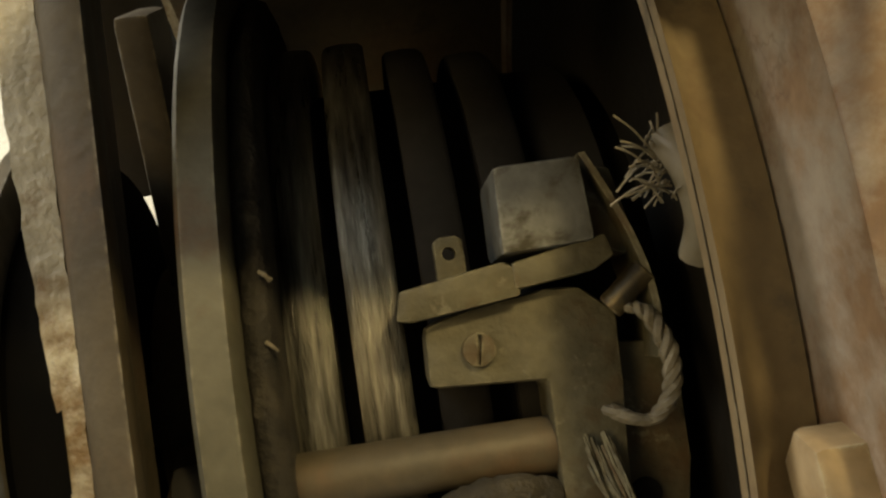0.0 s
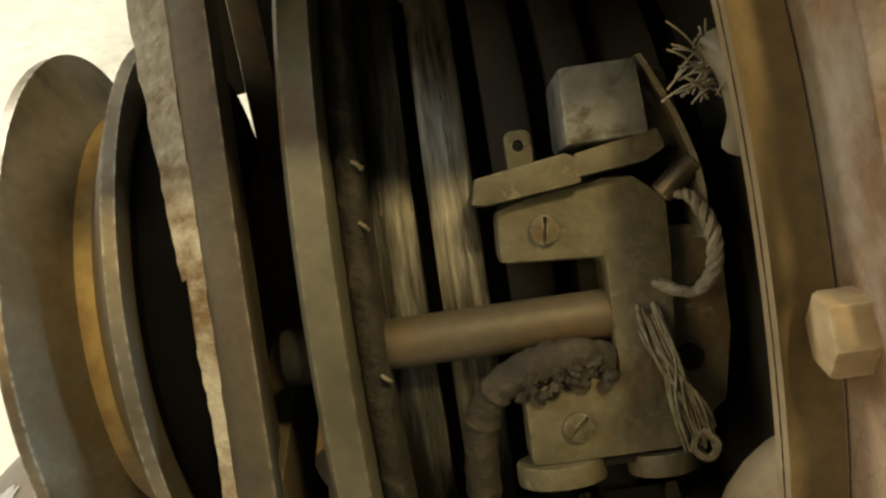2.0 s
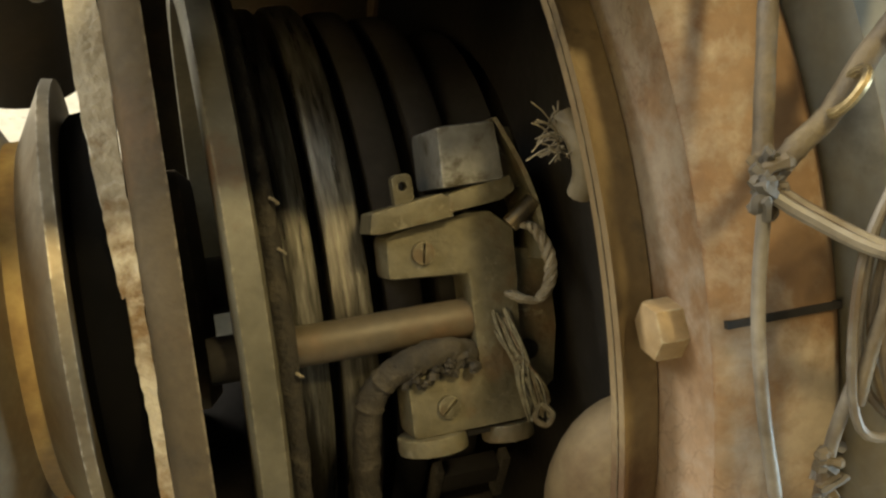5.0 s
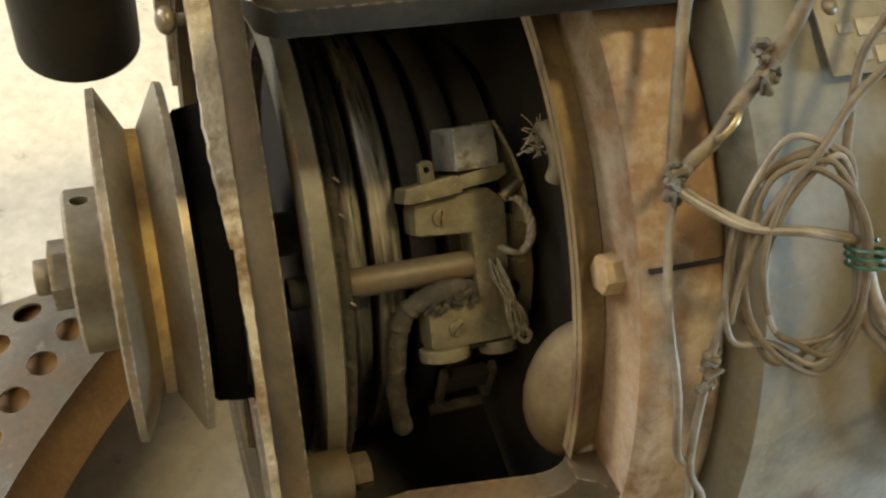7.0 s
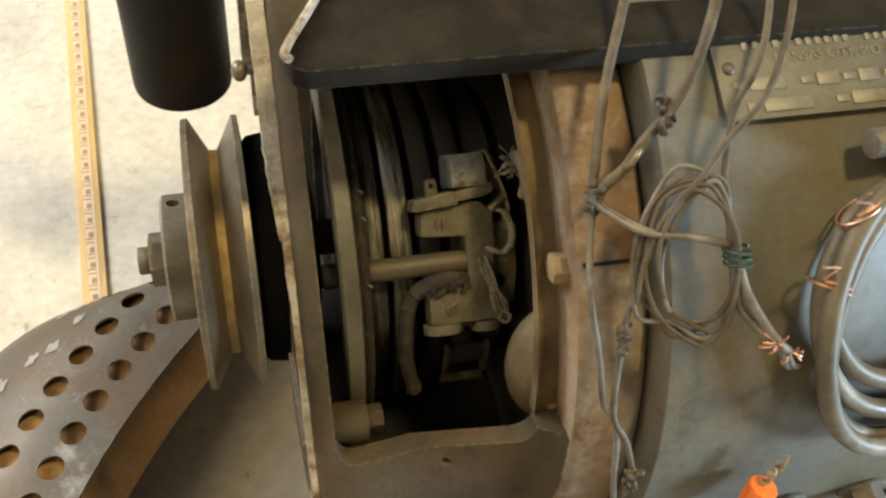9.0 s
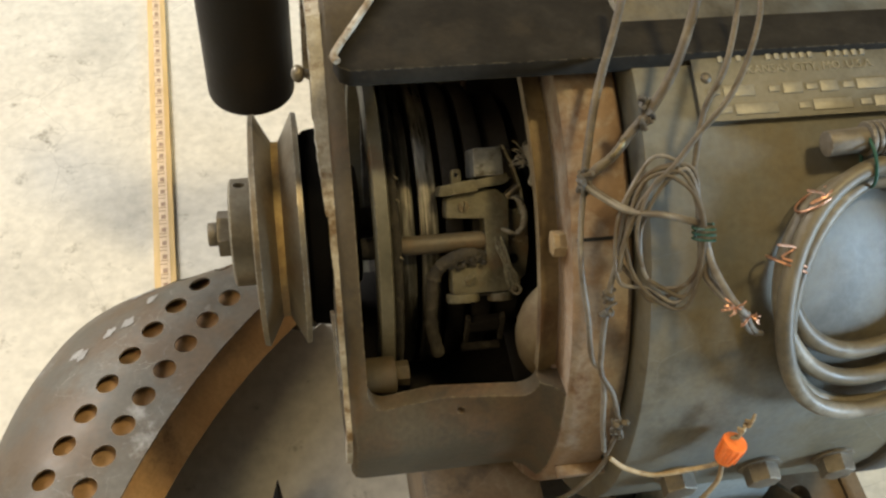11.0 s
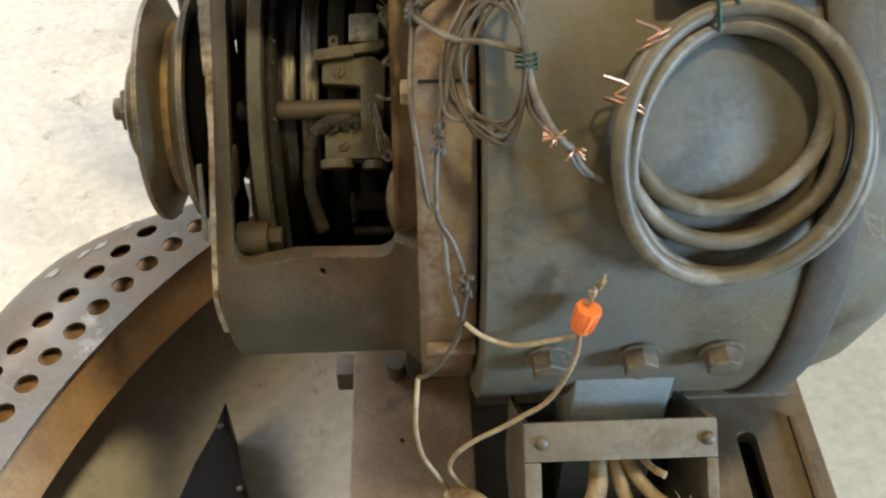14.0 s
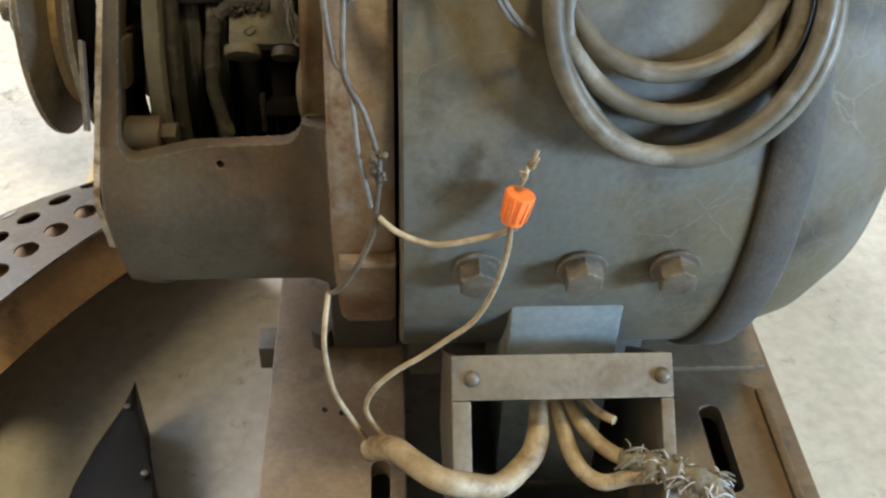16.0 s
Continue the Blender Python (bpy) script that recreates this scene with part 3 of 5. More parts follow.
bmesh.ops.create_uvsphere(bm, u_segments=24, v_segments=14, radius=1)
bmesh.ops.transform(bm, matrix=frame_at(0.064, 0.168, 15.5) @ Matrix.Diagonal((0.030, 0.045, 0.024, 1)), verts=bm.verts)
part("inner_boss", bm, neck_paint, generator, "rounded rust-orange casting lobe")

# ---------------------------------------------------------------- bolts on the machine
for x in (0.152, 0.2205, 0.2825):
    b = hex_bolt("frame_bolt", "weathered hexagon bolt in the stator frame", frame_at(x, 0.2545, -7.6), 0.0235, 0.0135, bolt_mat, "stator bolts")
b = hex_bolt("flange_bolt", "tan-painted hexagon bolt through the joint flange", along((-1, 0, 0), P(0.0605, 0.212, 42.4)), 0.0160, 0.0095, tan_paint, "", True)
root = thing("cap_screw", "pale painted cap screw on the end bell rim", "screw")
root.matrix_world = along((-1, 0, 0), P(-0.095, 0.170, 91.0))
part("screw_shank", cyl(0.003, 0.016, 12, 0, pose(0, 0, 0.008)), bolt_mat, root)
bm = bmesh.new()
bmesh.ops.create_uvsphere(bm, u_segments=16, v_segments=10, radius=0.0068)
bmesh.ops.scale(bm, vec=(1, 1, 0.75), verts=bm.verts)
bmesh.ops.translate(bm, vec=(0, 0, 0.018), verts=bm.verts)
part("screw_head", bm, pulley_mat, root)
thing("steel_strip", "thin grey steel strip beside the pulley", "strip",
      box(0.0025, 0.010, 0.058, 0.0006, along((0.003, -0.06, -0.08), (-0.1015, -0.086, 0.510))), guard_steel)

# ---------------------------------------------------------------- V-belt pulley, hub and nut
pulley = thing("pulley", "grey single-groove V-belt pulley with a rusty groove", "pulley")
rim = revolve([(-0.163, 0.0137), (-0.163, 0.08), (-0.1615, 0.1018), (-0.1575, 0.1025), (-0.1452, 0.077), (-0.1400, 0.077), (-0.1280, 0.1025), (-0.1240, 0.1018), (-0.1225, 0.08), (-0.1225, 0.0137)], 128)
part("rim", rim, pulley_mat, pulley)
part("groove_face", revolve([(-0.1562, 0.0992), (-0.1457, 0.0774), (-0.1395, 0.0774), (-0.1292, 0.0992), (-0.1295, 0.0982), (-0.1399, 0.0765), (-0.1453, 0.0765), (-0.1559, 0.0982)], 128),
     groove_mat, pulley, "rust and ochre streaked belt groove")
hubbm = revolve([(-0.1815, 0.0137), (-0.1815, 0.0455), (-0.180, 0.0475), (-0.164, 0.0475), (-0.164, 0.0137)], 72)
hubbm = cut_out(hubbm, cyl(0.0048, 0.02, 20, 0, along(out_dir(108), P(-0.1725, 0.047, 108))))
part("hub", hubbm, pulley_mat, pulley, "turned hub with a set-screw hole")
nut = cyl(0.0205, 0.011, 6, 0, along((-1, 0, 0), P(-0.1872, 0, 0)))
part("nut", nut, bolt_mat, pulley, "steel hexagon nut", 25)
part("shaft_end", cyl(0.0105, 0.010, 24, 0.0015, along((-1, 0, 0), P(-0.196, 0, 0))), bolt_mat, pulley)

# the shaft end sits forward of the rings' own axis
pulley.location = (0.007, -0.0266, 0.0741)
pulley.scale = (1.0, 0.92, 0.92)

# ---------------------------------------------------------------- brush holder in the window
BH = frame_at(0.001, 0.1398, 45.25) @ pose(0, 0, 0, -2.5, 0, 0)


def B(x, u, n):
    return BH @ Vector((x, u, n))


holder = thing("brush_holder", "dusty brass brush holder with slotted screws", "brush holder")


def slab(points, n0, n1, bevel=0.0015):
    """A plate of the given outline in the holder's own plane, from depth n0 to n1."""
    bm = bmesh.new()
    lo = [bm.verts.new(B(x, u, n0)) for x, u in points]
    hi = [bm.verts.new(B(x, u, n1)) for x, u in points]
    bm.faces.new(lo)
    bm.faces.new(hi)
    k = len(points)
    for i in range(k):
        bm.faces.new((lo[i], lo[(i + 1) % k], hi[(i + 1) % k], hi[i]))
    bmesh.ops.recalc_face_normals(bm, faces=bm.faces)
    if bevel:
        bmesh.ops.bevel(bm, geom=bm.edges[:], offset=bevel, segments=2, profile=0.6, affect="EDGES", clamp_overlap=True)
    return bm


body = [(-0.0125, 0.0225), (0.000, 0.0255), (0.018, 0.0275), (0.027, 0.027), (0.0355, 0.0195), (0.0345, 0.002), (0.0315, -0.034), (0.0315, -0.0505), (-0.0122, -0.0505),
        (-0.0118, -0.0275), (0.0152, -0.0272), (0.0157, 0.0052), (-0.0133, 0.0072)]
part("holder_body", slab(body, -0.022, 0.0, 0.0026), holder_mat, holder, "cast brass C-shaped holder body")
for u, spin in ((0.0151, 80), (-0.0403, 40)):
    x = 0.0002 if u > 0 else 0.002
    s = cyl(0.0042, 0.003, 20, 0.0006, BH @ pose(x, u, 0.0006))
    slot = box(0.0075, 0.0011, 0.004, 0, BH @ pose(x, u, 0.0025, 0, 0, spin))
    part("slotted_screw", cut_out(s, slot), holder_mat, holder, "brass slotted screw")
part("lever", slab([(-0.0188, 0.0245), (-0.0172, 0.0315), (0.0085, 0.0352), (0.0118, 0.033), (0.0118, 0.0265), (-0.0145, 0.0238)], -0.014, 0.006, 0.001), holder_mat, holder, "flat brass pressure lever")
part("lever", slab([(0.0105, 0.028), (0.0105, 0.0345), (0.034, 0.0385), (0.0355, 0.0330), (0.030, 0.030)], -0.016, 0.0065, 0.001), holder_mat, holder, "flat brass pressure lever")
post = slab([(-0.0073, 0.030), (-0.0073, 0.0425), (-0.0055, 0.0437), (-0.0015, 0.0437), (0.0002, 0.0425), (0.0002, 0.030)], -0.006, -0.0005, 0.0008)
part("split_pin_post", cut_out(post, cyl(0.0017, 0.03, 14, 0, BH @ pose(-0.0036, 0.0393, 0))), holder_mat, holder, "flat post with a pin hole")
part("carbon_brush", slab([(0.0085, 0.0365), (0.009, 0.058), (0.0305, 0.058), (0.0315, 0.037)], -0.03, 0.008, 0.002), carbon, holder, "pale grey carbon brush block")
# curved spring sheet beside the brush
bm = bmesh.new()
rows = []
for k in range(13):
    t = k / 12
    x = 0.031 + 0.0125 * math.sin(t * math.pi * 0.62)
    u = 0.059 - 0.052 * t
    rows.append([bm.verts.new(B(x + dx, u, n)) for dx, n in ((0, 0.004), (0.0016, 0.0045), (0.0016, -0.026), (0, -0.026))])
for k in range(12):
    for j in range(4):
        bm.faces.new((rows[k][j], rows[k][(j + 1) % 4], rows[k + 1][(j + 1) % 4], rows[k + 1][j]))
bm.faces.new(rows[0])
bm.faces.new(rows[-1])
part("spring_sheet", bm, holder_mat, holder, "curved brass spring sheet")
part("spring_back", slab([(0.0315, 0.0375), (0.0312, 0.0575), (0.040, 0.0555), (0.0435, 0.038), (0.0405, 0.033)], -0.026, -0.004, 0.001), holder_mat, holder)
part("side_plate", slab([(0.0335, 0.012), (0.0335, -0.050), (0.0465, -0.0405), (0.0505, -0.02), (0.051, 0.010)], -0.020, -0.010, 0.0015), holder_mat, holder, "drilled brass side plate")
# flat black disc, its colour standing in for the shaded hole
part("plate_hole", cyl(0.0038, 0.003, 20, 0, BH @ pose(0.0375, -0.0268, -0.0098)), ins_shade_black, holder)
for x, u, r in ((-0.0035, -0.0535, 0.0128), (0.0252, -0.0545, 0.0098)):
    knob = cyl(r, 0.0065, 32, 0.0012, BH @ pose(x, u, -0.0085, 90, 0, 0))
    part("knob", knob, holder_mat, holder, "round brass clamp knob")
part("clamp_strip", slab([(-0.0105, -0.0508), (0.031, -0.0508), (0.031, -0.0532), (-0.0105, -0.0532)], -0.02, -0.003, 0.0006), ins_shade_black, holder)
part("spindle", cyl(0.0073, 0.085, 32, 0.001, along((1, 0, 0), B(-0.0215, -0.0112, -0.0085))), spindle_mat, holder, "round rust-tinted brush spindle")
part("spindle_collar", cyl(0.0082, 0.012, 32, 0.0015, along((1, 0, 0), B(-0.072, -0.0112, -0.0085))), ins_shade_black, holder)

lead = thing("brush_lead", "dusty cloth-covered flexible brush lead", "cable")
part("sleeve", tube([B(0.013, -0.024, -0.004), B(0.002, -0.0205, 0.000), B(-0.0085, -0.0225, -0.001), B(-0.018, -0.0275, -0.006), B(-0.0235, -0.036, -0.012), B(-0.0262, -0.052, -0.018), B(-0.026, -0.075, -0.03), B(-0.02, -0.10, -0.05)],
                    0.0052, 12, False, 8, 0.1, 1.0, rnd), rope_mat, lead)
for k in range(26):
    x = rnd.uniform(-0.012, 0.014)
    u0 = -0.0235 + rnd.uniform(-0.0045, 0.003) - max(0.0, -0.002 - x) * 0.5
    n0 = rnd.uniform(0.001, 0.0045)
    q = [B(x + rnd.uniform(-0.0025, 0.0025), u0 + rnd.uniform(-0.002, 0.002), n0 + rnd.uniform(-0.0012, 0.0012)) for i in range(3)]
    part("dirt_crumb", tube(q, rnd.uniform(0.0007, 0.0017), 6, False, 4, 0.35, 1.0, rnd), rope_mat, lead)
pig = thing("brush_pigtail", "pale twisted copper braid pigtail looping at the brush holder", "cable")
loop = [B(0.0365, 0.0205, 0.0), B(0.0415, 0.018, 0.004), B(0.0448, 0.0085, 0.006), B(0.0440, -0.001, 0.006), B(0.039, -0.0068, 0.006), B(0.0335, -0.0062, 0.006), B(0.0292, -0.0035, 0.004)]
spine = smooth_path(loop, False, 10)
for ph in range(3):
    strand = []
    for i, p in enumerate(spine):
        t = ph * 2.094 + i * 0.55
        strand.append(p + 0.0013 * (math.cos(t) * Vector((1, 0, 0)) + math.sin(t) * out_dir(45)))
    part("braid_strand", tube(strand, 0.00125, 6, False, 2), braid, pig)
fray = thing("brush_pigtail", "frayed dusty braid hanging down the brush holder", "cable")
for k in range(26):
    x = 0.0245 + rnd.uniform(-0.0025, 0.0035)
    e = 0.0355 + rnd.uniform(-0.006, 0.004)
    part("braid_strand", tube([B(x, -0.012 + rnd.uniform(-0.004, 0.004), 0.0022), B(x + 0.003, -0.024, 0.0045 + rnd.uniform(0, 0.002)), B(e - 0.003, -0.036, 0.004 + rnd.uniform(0, 0.003)),
                               B(e, -0.047 + rnd.uniform(-0.004, 0.004), 0.002)], 0.0005, 5, False, 4), holder_mat, fray)
part("braid_knot", tube([B(0.0355, -0.045, 0.003), B(0.039, -0.0495, 0.004), B(0.036, -0.053, 0.004), B(0.0325, -0.050, 0.003), B(0.0345, -0.0455, 0.003)], 0.0012, 6, False, 5), holder_mat, fray)
sleeve = thing("copper_sleeve", "bare copper cable ferrule beside the brush", "ferrule")
part("ferrule", cyl(0.0035, 0.013, 14, 0.0008, along(BH.to_3x3() @ Vector((0.75, 0.62, 0.2)), B(0.0385, 0.0245, 0.001))), brass, sleeve)
tuft = thing("frayed_cloth_lead", "pale cloth-wrapped lead with a frayed end", "cable")
part("lead_core", tube([P(0.044, 0.185, 63), P(0.0465, 0.187, 60), P(0.048, 0.184, 57), P(0.047, 0.178, 55)], 0.0042, 10), cable_mat, tuft)
for k in range(44):
    p = P(0.041 + rnd.uniform(-0.002, 0.003), 0.184, 61 + rnd.uniform(-2.5, 2.5))
    d = Vector((rnd.uniform(-0.010, 0.002), rnd.uniform(-0.005, 0.005), rnd.uniform(-0.006, 0.008)))
    part("fray_strand", tube([p, p + d * 0.5 + Vector((0, 0, 0.001)), p + d], 0.00026, 4, False, 3), braid, tuft)
# dark brush yoke low in the bell
yoke = thing("brush_yoke", "dark square brush yoke below the holder", "bracket")
for x in (0.006, 0.034):
    part("yoke_side", box(0.004, 0.03, 0.006, 0.001, frame_at(x, 0.125, 2)), rope_mat, yoke)
part("yoke_bar", box(0.032, 0.005, 0.006, 0.001, frame_at(0.020, 0.125, -12)), rope_mat, yoke)
part("yoke_bar", box(0.024, 0.012, 0.008, 0.001, frame_at(0.020, 0.124, 4)), ins_shade_black, yoke)

# ---------------------------------------------------------------- plate over the machine, canister behind
top = bmesh.new()
outline = [(-0.092, 0.004), (-0.089, -0.006), (-0.082, -0.0105), (0.40, -0.0105), (0.40, 0.36), (-0.035, 0.36), (-0.045, 0.09)]
lo = [top.verts.new((x, y, 0.693)) for x, y in outline]
hi = [top.verts.new((x, y, 0.707)) for x, y in outline]
top.faces.new(lo)
top.faces.new(hi)
for i in range(len(outline)):
    j = (i + 1) % len(outline)
    top.faces.new((lo[i], lo[j], hi[j], hi[i]))
bmesh.ops.recalc_face_normals(top, faces=top.faces)
bmesh.ops.bevel(top, geom=top.edges[:], offset=0.003, segments=2, profile=0.6, affect="EDGES")
thing("deck_plate", "dark dusty iron deck plate laid on top of the generator", "plate", top, deck_mat)

# added rod that stands for the deck plate's own pale corner edge
thing("bent_paint_ridge", "pale edge of the deck plate's end, built as a bent rod", "wire",
      tube([(-0.0895, -0.003, 0.7090), (-0.0905, 0.005, 0.7095), (-0.074, 0.036, 0.7095), (-0.054, 0.074, 0.7095)], 0.0026, 8), crust)

can = thing("black_canister", "black enamelled round canister on a bent pipe", "canister")
prof = [(0.0, 0.0), (0.0445, 0.0), (0.0470, 0.0012), (0.0475, 0.004), (0.0475, 0.42), (0.044, 0.432), (0.0, 0.432)]
bm = bmesh.new()
rows = [[bm.verts.new((-0.160 + max(r, 1e-4) * math.cos(2 * math.pi * k / 48), 0.370 + max(r, 1e-4) * math.sin(2 * math.pi * k / 48), 0.368 + z)) for r, z in prof] for k in range(48)]
for k in range(48):
    for j in range(len(prof) - 1):
        bm.faces.new((rows[k][j], rows[k][j + 1], rows[(k + 1) % 48][j + 1], rows[(k + 1) % 48][j]))
bmesh.ops.remove_doubles(bm, verts=bm.verts, dist=0.0003)
part("shell", bm, black_iron, can)
part("pipe", tube([(-0.12, 0.370, 0.66), (-0.08, 0.365, 0.672), (-0.03, 0.35, 0.69), (0.01, 0.32, 0.71), (0.02, 0.28, 0.716)], 0.014, 16), black_iron, can)

# ---------------------------------------------------------------- base rails and plates
base = thing("base_frame", "dusty tan steel base frame of two slotted slide rails", "base")


def rail(name, x0, x1, slots, label):
    w = x1 - x0
    cx = (x0 + x1) / 2
    body = box(w, 0.95, 0.018, 0.003, pose(cx, 0.02, 0.166))
    for sx, y0, y1, sw in slots:
        body = cut_out(body, rounded_prism(sw / 2, (y1 - y0) / 2, -0.03, 0.03, sw * 0.45, pose(sx, (y0 + y1) / 2, 0.166)))
    part(name, body, base_paint, base, label)
    for ex in (x0 + 0.006, x1 - 0.006):
        part("rail_web", box(0.010, 0.93, 0.1565, 0.002, pose(ex, 0.02, 0.0785)), base_paint, base)


rail("rail_top", -0.015, 0.106, [(0.0845, -0.34, -0.138, 0.016)], "tan dusty rail top with a long slot")
rail("rail_top", 0.315, 0.447, [(0.3765, -0.178, -0.085, 0.020)], "grey dusty rail top with a rounded slot")
part("cross_tie", box(0.208, 0.10, 0.016, 0.003, pose(0.2105, 0.06, 0.166)), base_paint, base)
part("cross_tie", box(0.208, 0.08, 0.016, 0.003, pose(0.2105, 0.30, 0.166)), base_paint, base)
part("edge_rib", box(0.008, 0.60, 0.005, 0.0015, pose(0.4275, -0.37, 0.1772)), base_paint, base)
part("step_plate", box(0.118, 0.26, 0.006, 0.0015, pose(0.381, 0.085, 0.178)), base_paint, base)
part("rail_lug", box(0.022, 0.03, 0.03, 0.003, pose(-0.0265, 0.045, 0.12)), cast_dark, base)
part("rail_lug", cyl(0.010, 0.03, 16, 0.001, pose(0.03, 0.0, 0.18)), cast_dark, base)
# two black discs painted as the dark of small holes
for x, y in ((0.035, -0.082), (0.05, -0.086)):
    part("rail_hole", cyl(0.0022, 0.002, 12, 0, pose(x, y, 0.1752)), ins_shade_black, base)

# ---------------------------------------------------------------- terminal box with a sloping open face
tbox = thing("terminal_box", "open grey steel terminal box with a sloping screwed rim", "box")
TX0, TX1 = 0.136, 0.290
S0, S1 = Vector((0, -0.186, 0.356)), Vector((0, -0.325, 0.232))
sl = (S1 - S0).normalized()
nrm = Vector((0, sl.z, -sl.y))
if nrm.z < 0:
    nrm = -nrm


def T(x, s, n):
    return Vector((x, 0, 0)) + S0 + sl * s + nrm * n


def tslab(x0, x1, s0, s1, n0, n1, bevel=0.0015):
    bm = bmesh.new()
    vs = [bm.verts.new(T(x, s, n)) for x in (x0, x1) for s in (s0, s1) for n in (n0, n1)]
    for f in ((0, 1, 3, 2), (4, 6, 7, 5), (0, 4, 5, 1), (2, 3, 7, 6), (0, 2, 6, 4), (1, 5, 7, 3)):
        bm.faces.new([vs[i] for i in f])
    bmesh.ops.recalc_face_normals(bm, faces=bm.faces)
    bmesh.ops.bevel(bm, geom=bm.edges[:], offset=bevel, segments=2, profile=0.6, affect="EDGES")
    return bm


SL = (S1 - S0).length
part("rim_top", tslab(TX0, TX1, 0.0, 0.031, -0.006, 0.0), box_paint, tbox, "dusty rim strip with two screws")
part("rim_side", tslab(TX0, TX0 + 0.013, 0.0315, SL, -0.006, 0.0), box_paint, tbox)
part("rim_side", tslab(TX1 - 0.009, TX1, 0.0315, SL, -0.006, 0.0), box_paint, tbox)
part("rim_bottom", tslab(TX0 + 0.0135, TX1 - 0.0095, SL - 0.02, SL, -0.006, 0.0), box_paint, tbox)
for x0, x1 in ((TX0, TX0 + 0.004), (TX1 - 0.004, TX1)):
    bm = bmesh.new()
    pts = [(S0.y + 0.004, S0.z - 0.005), (S1.y + 0.004, S1.z - 0.005), (S1.y + 0.004, 0.176), (-0.10, 0.176), (-0.10, 0.27)]
    a = [bm.verts.new((x0, y, z)) for y, z in pts]
    b = [bm.verts.new((x1, y, z)) for y, z in pts]
    bm.faces.new(a)
    bm.faces.new(b)
    for i in range(5):
        bm.faces.new((a[i], a[(i + 1) % 5], b[(i + 1) % 5], b[i]))
    part("side_wall", bm, box_paint, tbox)
part("floor_plate", box(TX1 - TX0 - 0.009, 0.215, 0.004, 0.0008, pose((TX0 + TX1) / 2, -0.213, 0.176)), cast_dark, tbox)
part("back_wall", box(TX1 - TX0 - 0.009, 0.004, 0.085, 0.0008, pose((TX0 + TX1) / 2, -0.104, 0.22)), cast_dark, tbox)
for x in (0.150, 0.2825):
    s = thing("box_screw", "round-headed screw in the terminal box rim", "screw", group="box screws")
    s.matrix_world = along(nrm, T(x, 0.016, 0.0))
    bm = bmesh.new()
    bmesh.ops.create_uvsphere(bm, u_segments=16, v_segments=10, radius=0.0058)
    bmesh.ops.scale(bm, vec=(1, 1, 0.7), verts=bm.verts)
    part("screw_head", bm, bolt_mat, s)
thing("box_cable", "thick cream cable running out of the terminal box", "cable",
      tube([(0.0795, -0.205, 0.280), (0.095, -0.222, 0.302), (0.110, -0.240, 0.308), (0.127, -0.254, 0.309), (0.147, -0.252, 0.299), (0.167, -0.245, 0.287), (0.184, -0.230, 0.285), (0.197, -0.2135, 0.293), (0.207, -0.165, 0.302), (0.212, -0.125, 0.310)], 0.0085, 14), cord_cream)
for k, pts in enumerate(([(0.208, -0.130, 0.305), (0.214, -0.185, 0.303), (0.222, -0.226, 0.292), (0.238, -0.243, 0.287), (0.258, -0.246, 0.295), (0.275, -0.248, 0.301)],
                        [(0.214, -0.130, 0.307), (0.224, -0.190, 0.305), (0.238, -0.217, 0.300), (0.254, -0.232, 0.299), (0.272, -0.244, 0.303)],
                        [(0.220, -0.130, 0.309), (0.230, -0.180, 0.312), (0.240, -0.202, 0.313), (0.250, -0.213, 0.316)])):
    thing("box_lead", "cream insulated lead in the terminal box", "cable", tube(pts, (0.0058, 0.0056, 0.0032)[k], 12), cord_cream, group="terminal box leads")
bundle = thing("frayed_bundle", "pale frayed cloth tape wrapped round the lead ends", "cable")
for k in range(150):
    t0 = rnd.uniform(0, 1)
    p = Vector((0.255, -0.236, 0.303)).lerp(Vector((0.318, -0.262, 0.300)), t0) + Vector((rnd.uniform(-0.006, 0.006), rnd.uniform(-0.010, 0.010), rnd.uniform(-0.005, 0.006)))
    ang = rnd.uniform(0, 6.28)
    d = Vector((math.cos(ang) * 0.008, math.sin(ang) * 0.006, rnd.uniform(-0.004, 0.004)))
    part("tape_strand", tube([p - d, p + Vector((0, 0, 0.005)), p + d], rnd.uniform(0.0004, 0.0010), 5, False, 4), chip_white if k % 2 else braid, bundle)
part("bundle_core", tube([(0.252, -0.234, 0.300), (0.278, -0.245, 0.303), (0.300, -0.255, 0.304), (0.318, -0.264, 0.295), (0.328, -0.275, 0.275)], 0.0082, 10, False, 8, 0.25, 1.0, rnd), braid, bundle)

# ---------------------------------------------------------------- nameplate
NP = frame_at(0.2225, 0.2575, 65.6)
name_plate = thing("nameplate", "aged brass maker's nameplate with raised lettering and rivets", "nameplate")
NW, NH = 0.158, 0.054
part("plate", box(NW, NH, 0.0016, 0.0005, NP @ pose(0, 0, 0.0008)), plate_mat, name_plate)
for x in (-NW / 2 + 0.008, NW / 2 - 0.008):
    bm = bmesh.new()
    bmesh.ops.create_uvsphere(bm, u_segments=16, v_segments=8, radius=0.0040)
    bmesh.ops.scale(bm, vec=(1, 1, 0.6), verts=bm.verts)
    bmesh.ops.transform(bm, matrix=NP @ pose(x, 0.004, 0.0018), verts=bm.verts)
    part("rivet", bm, bolt_mat, name_plate, "domed steel rivet")


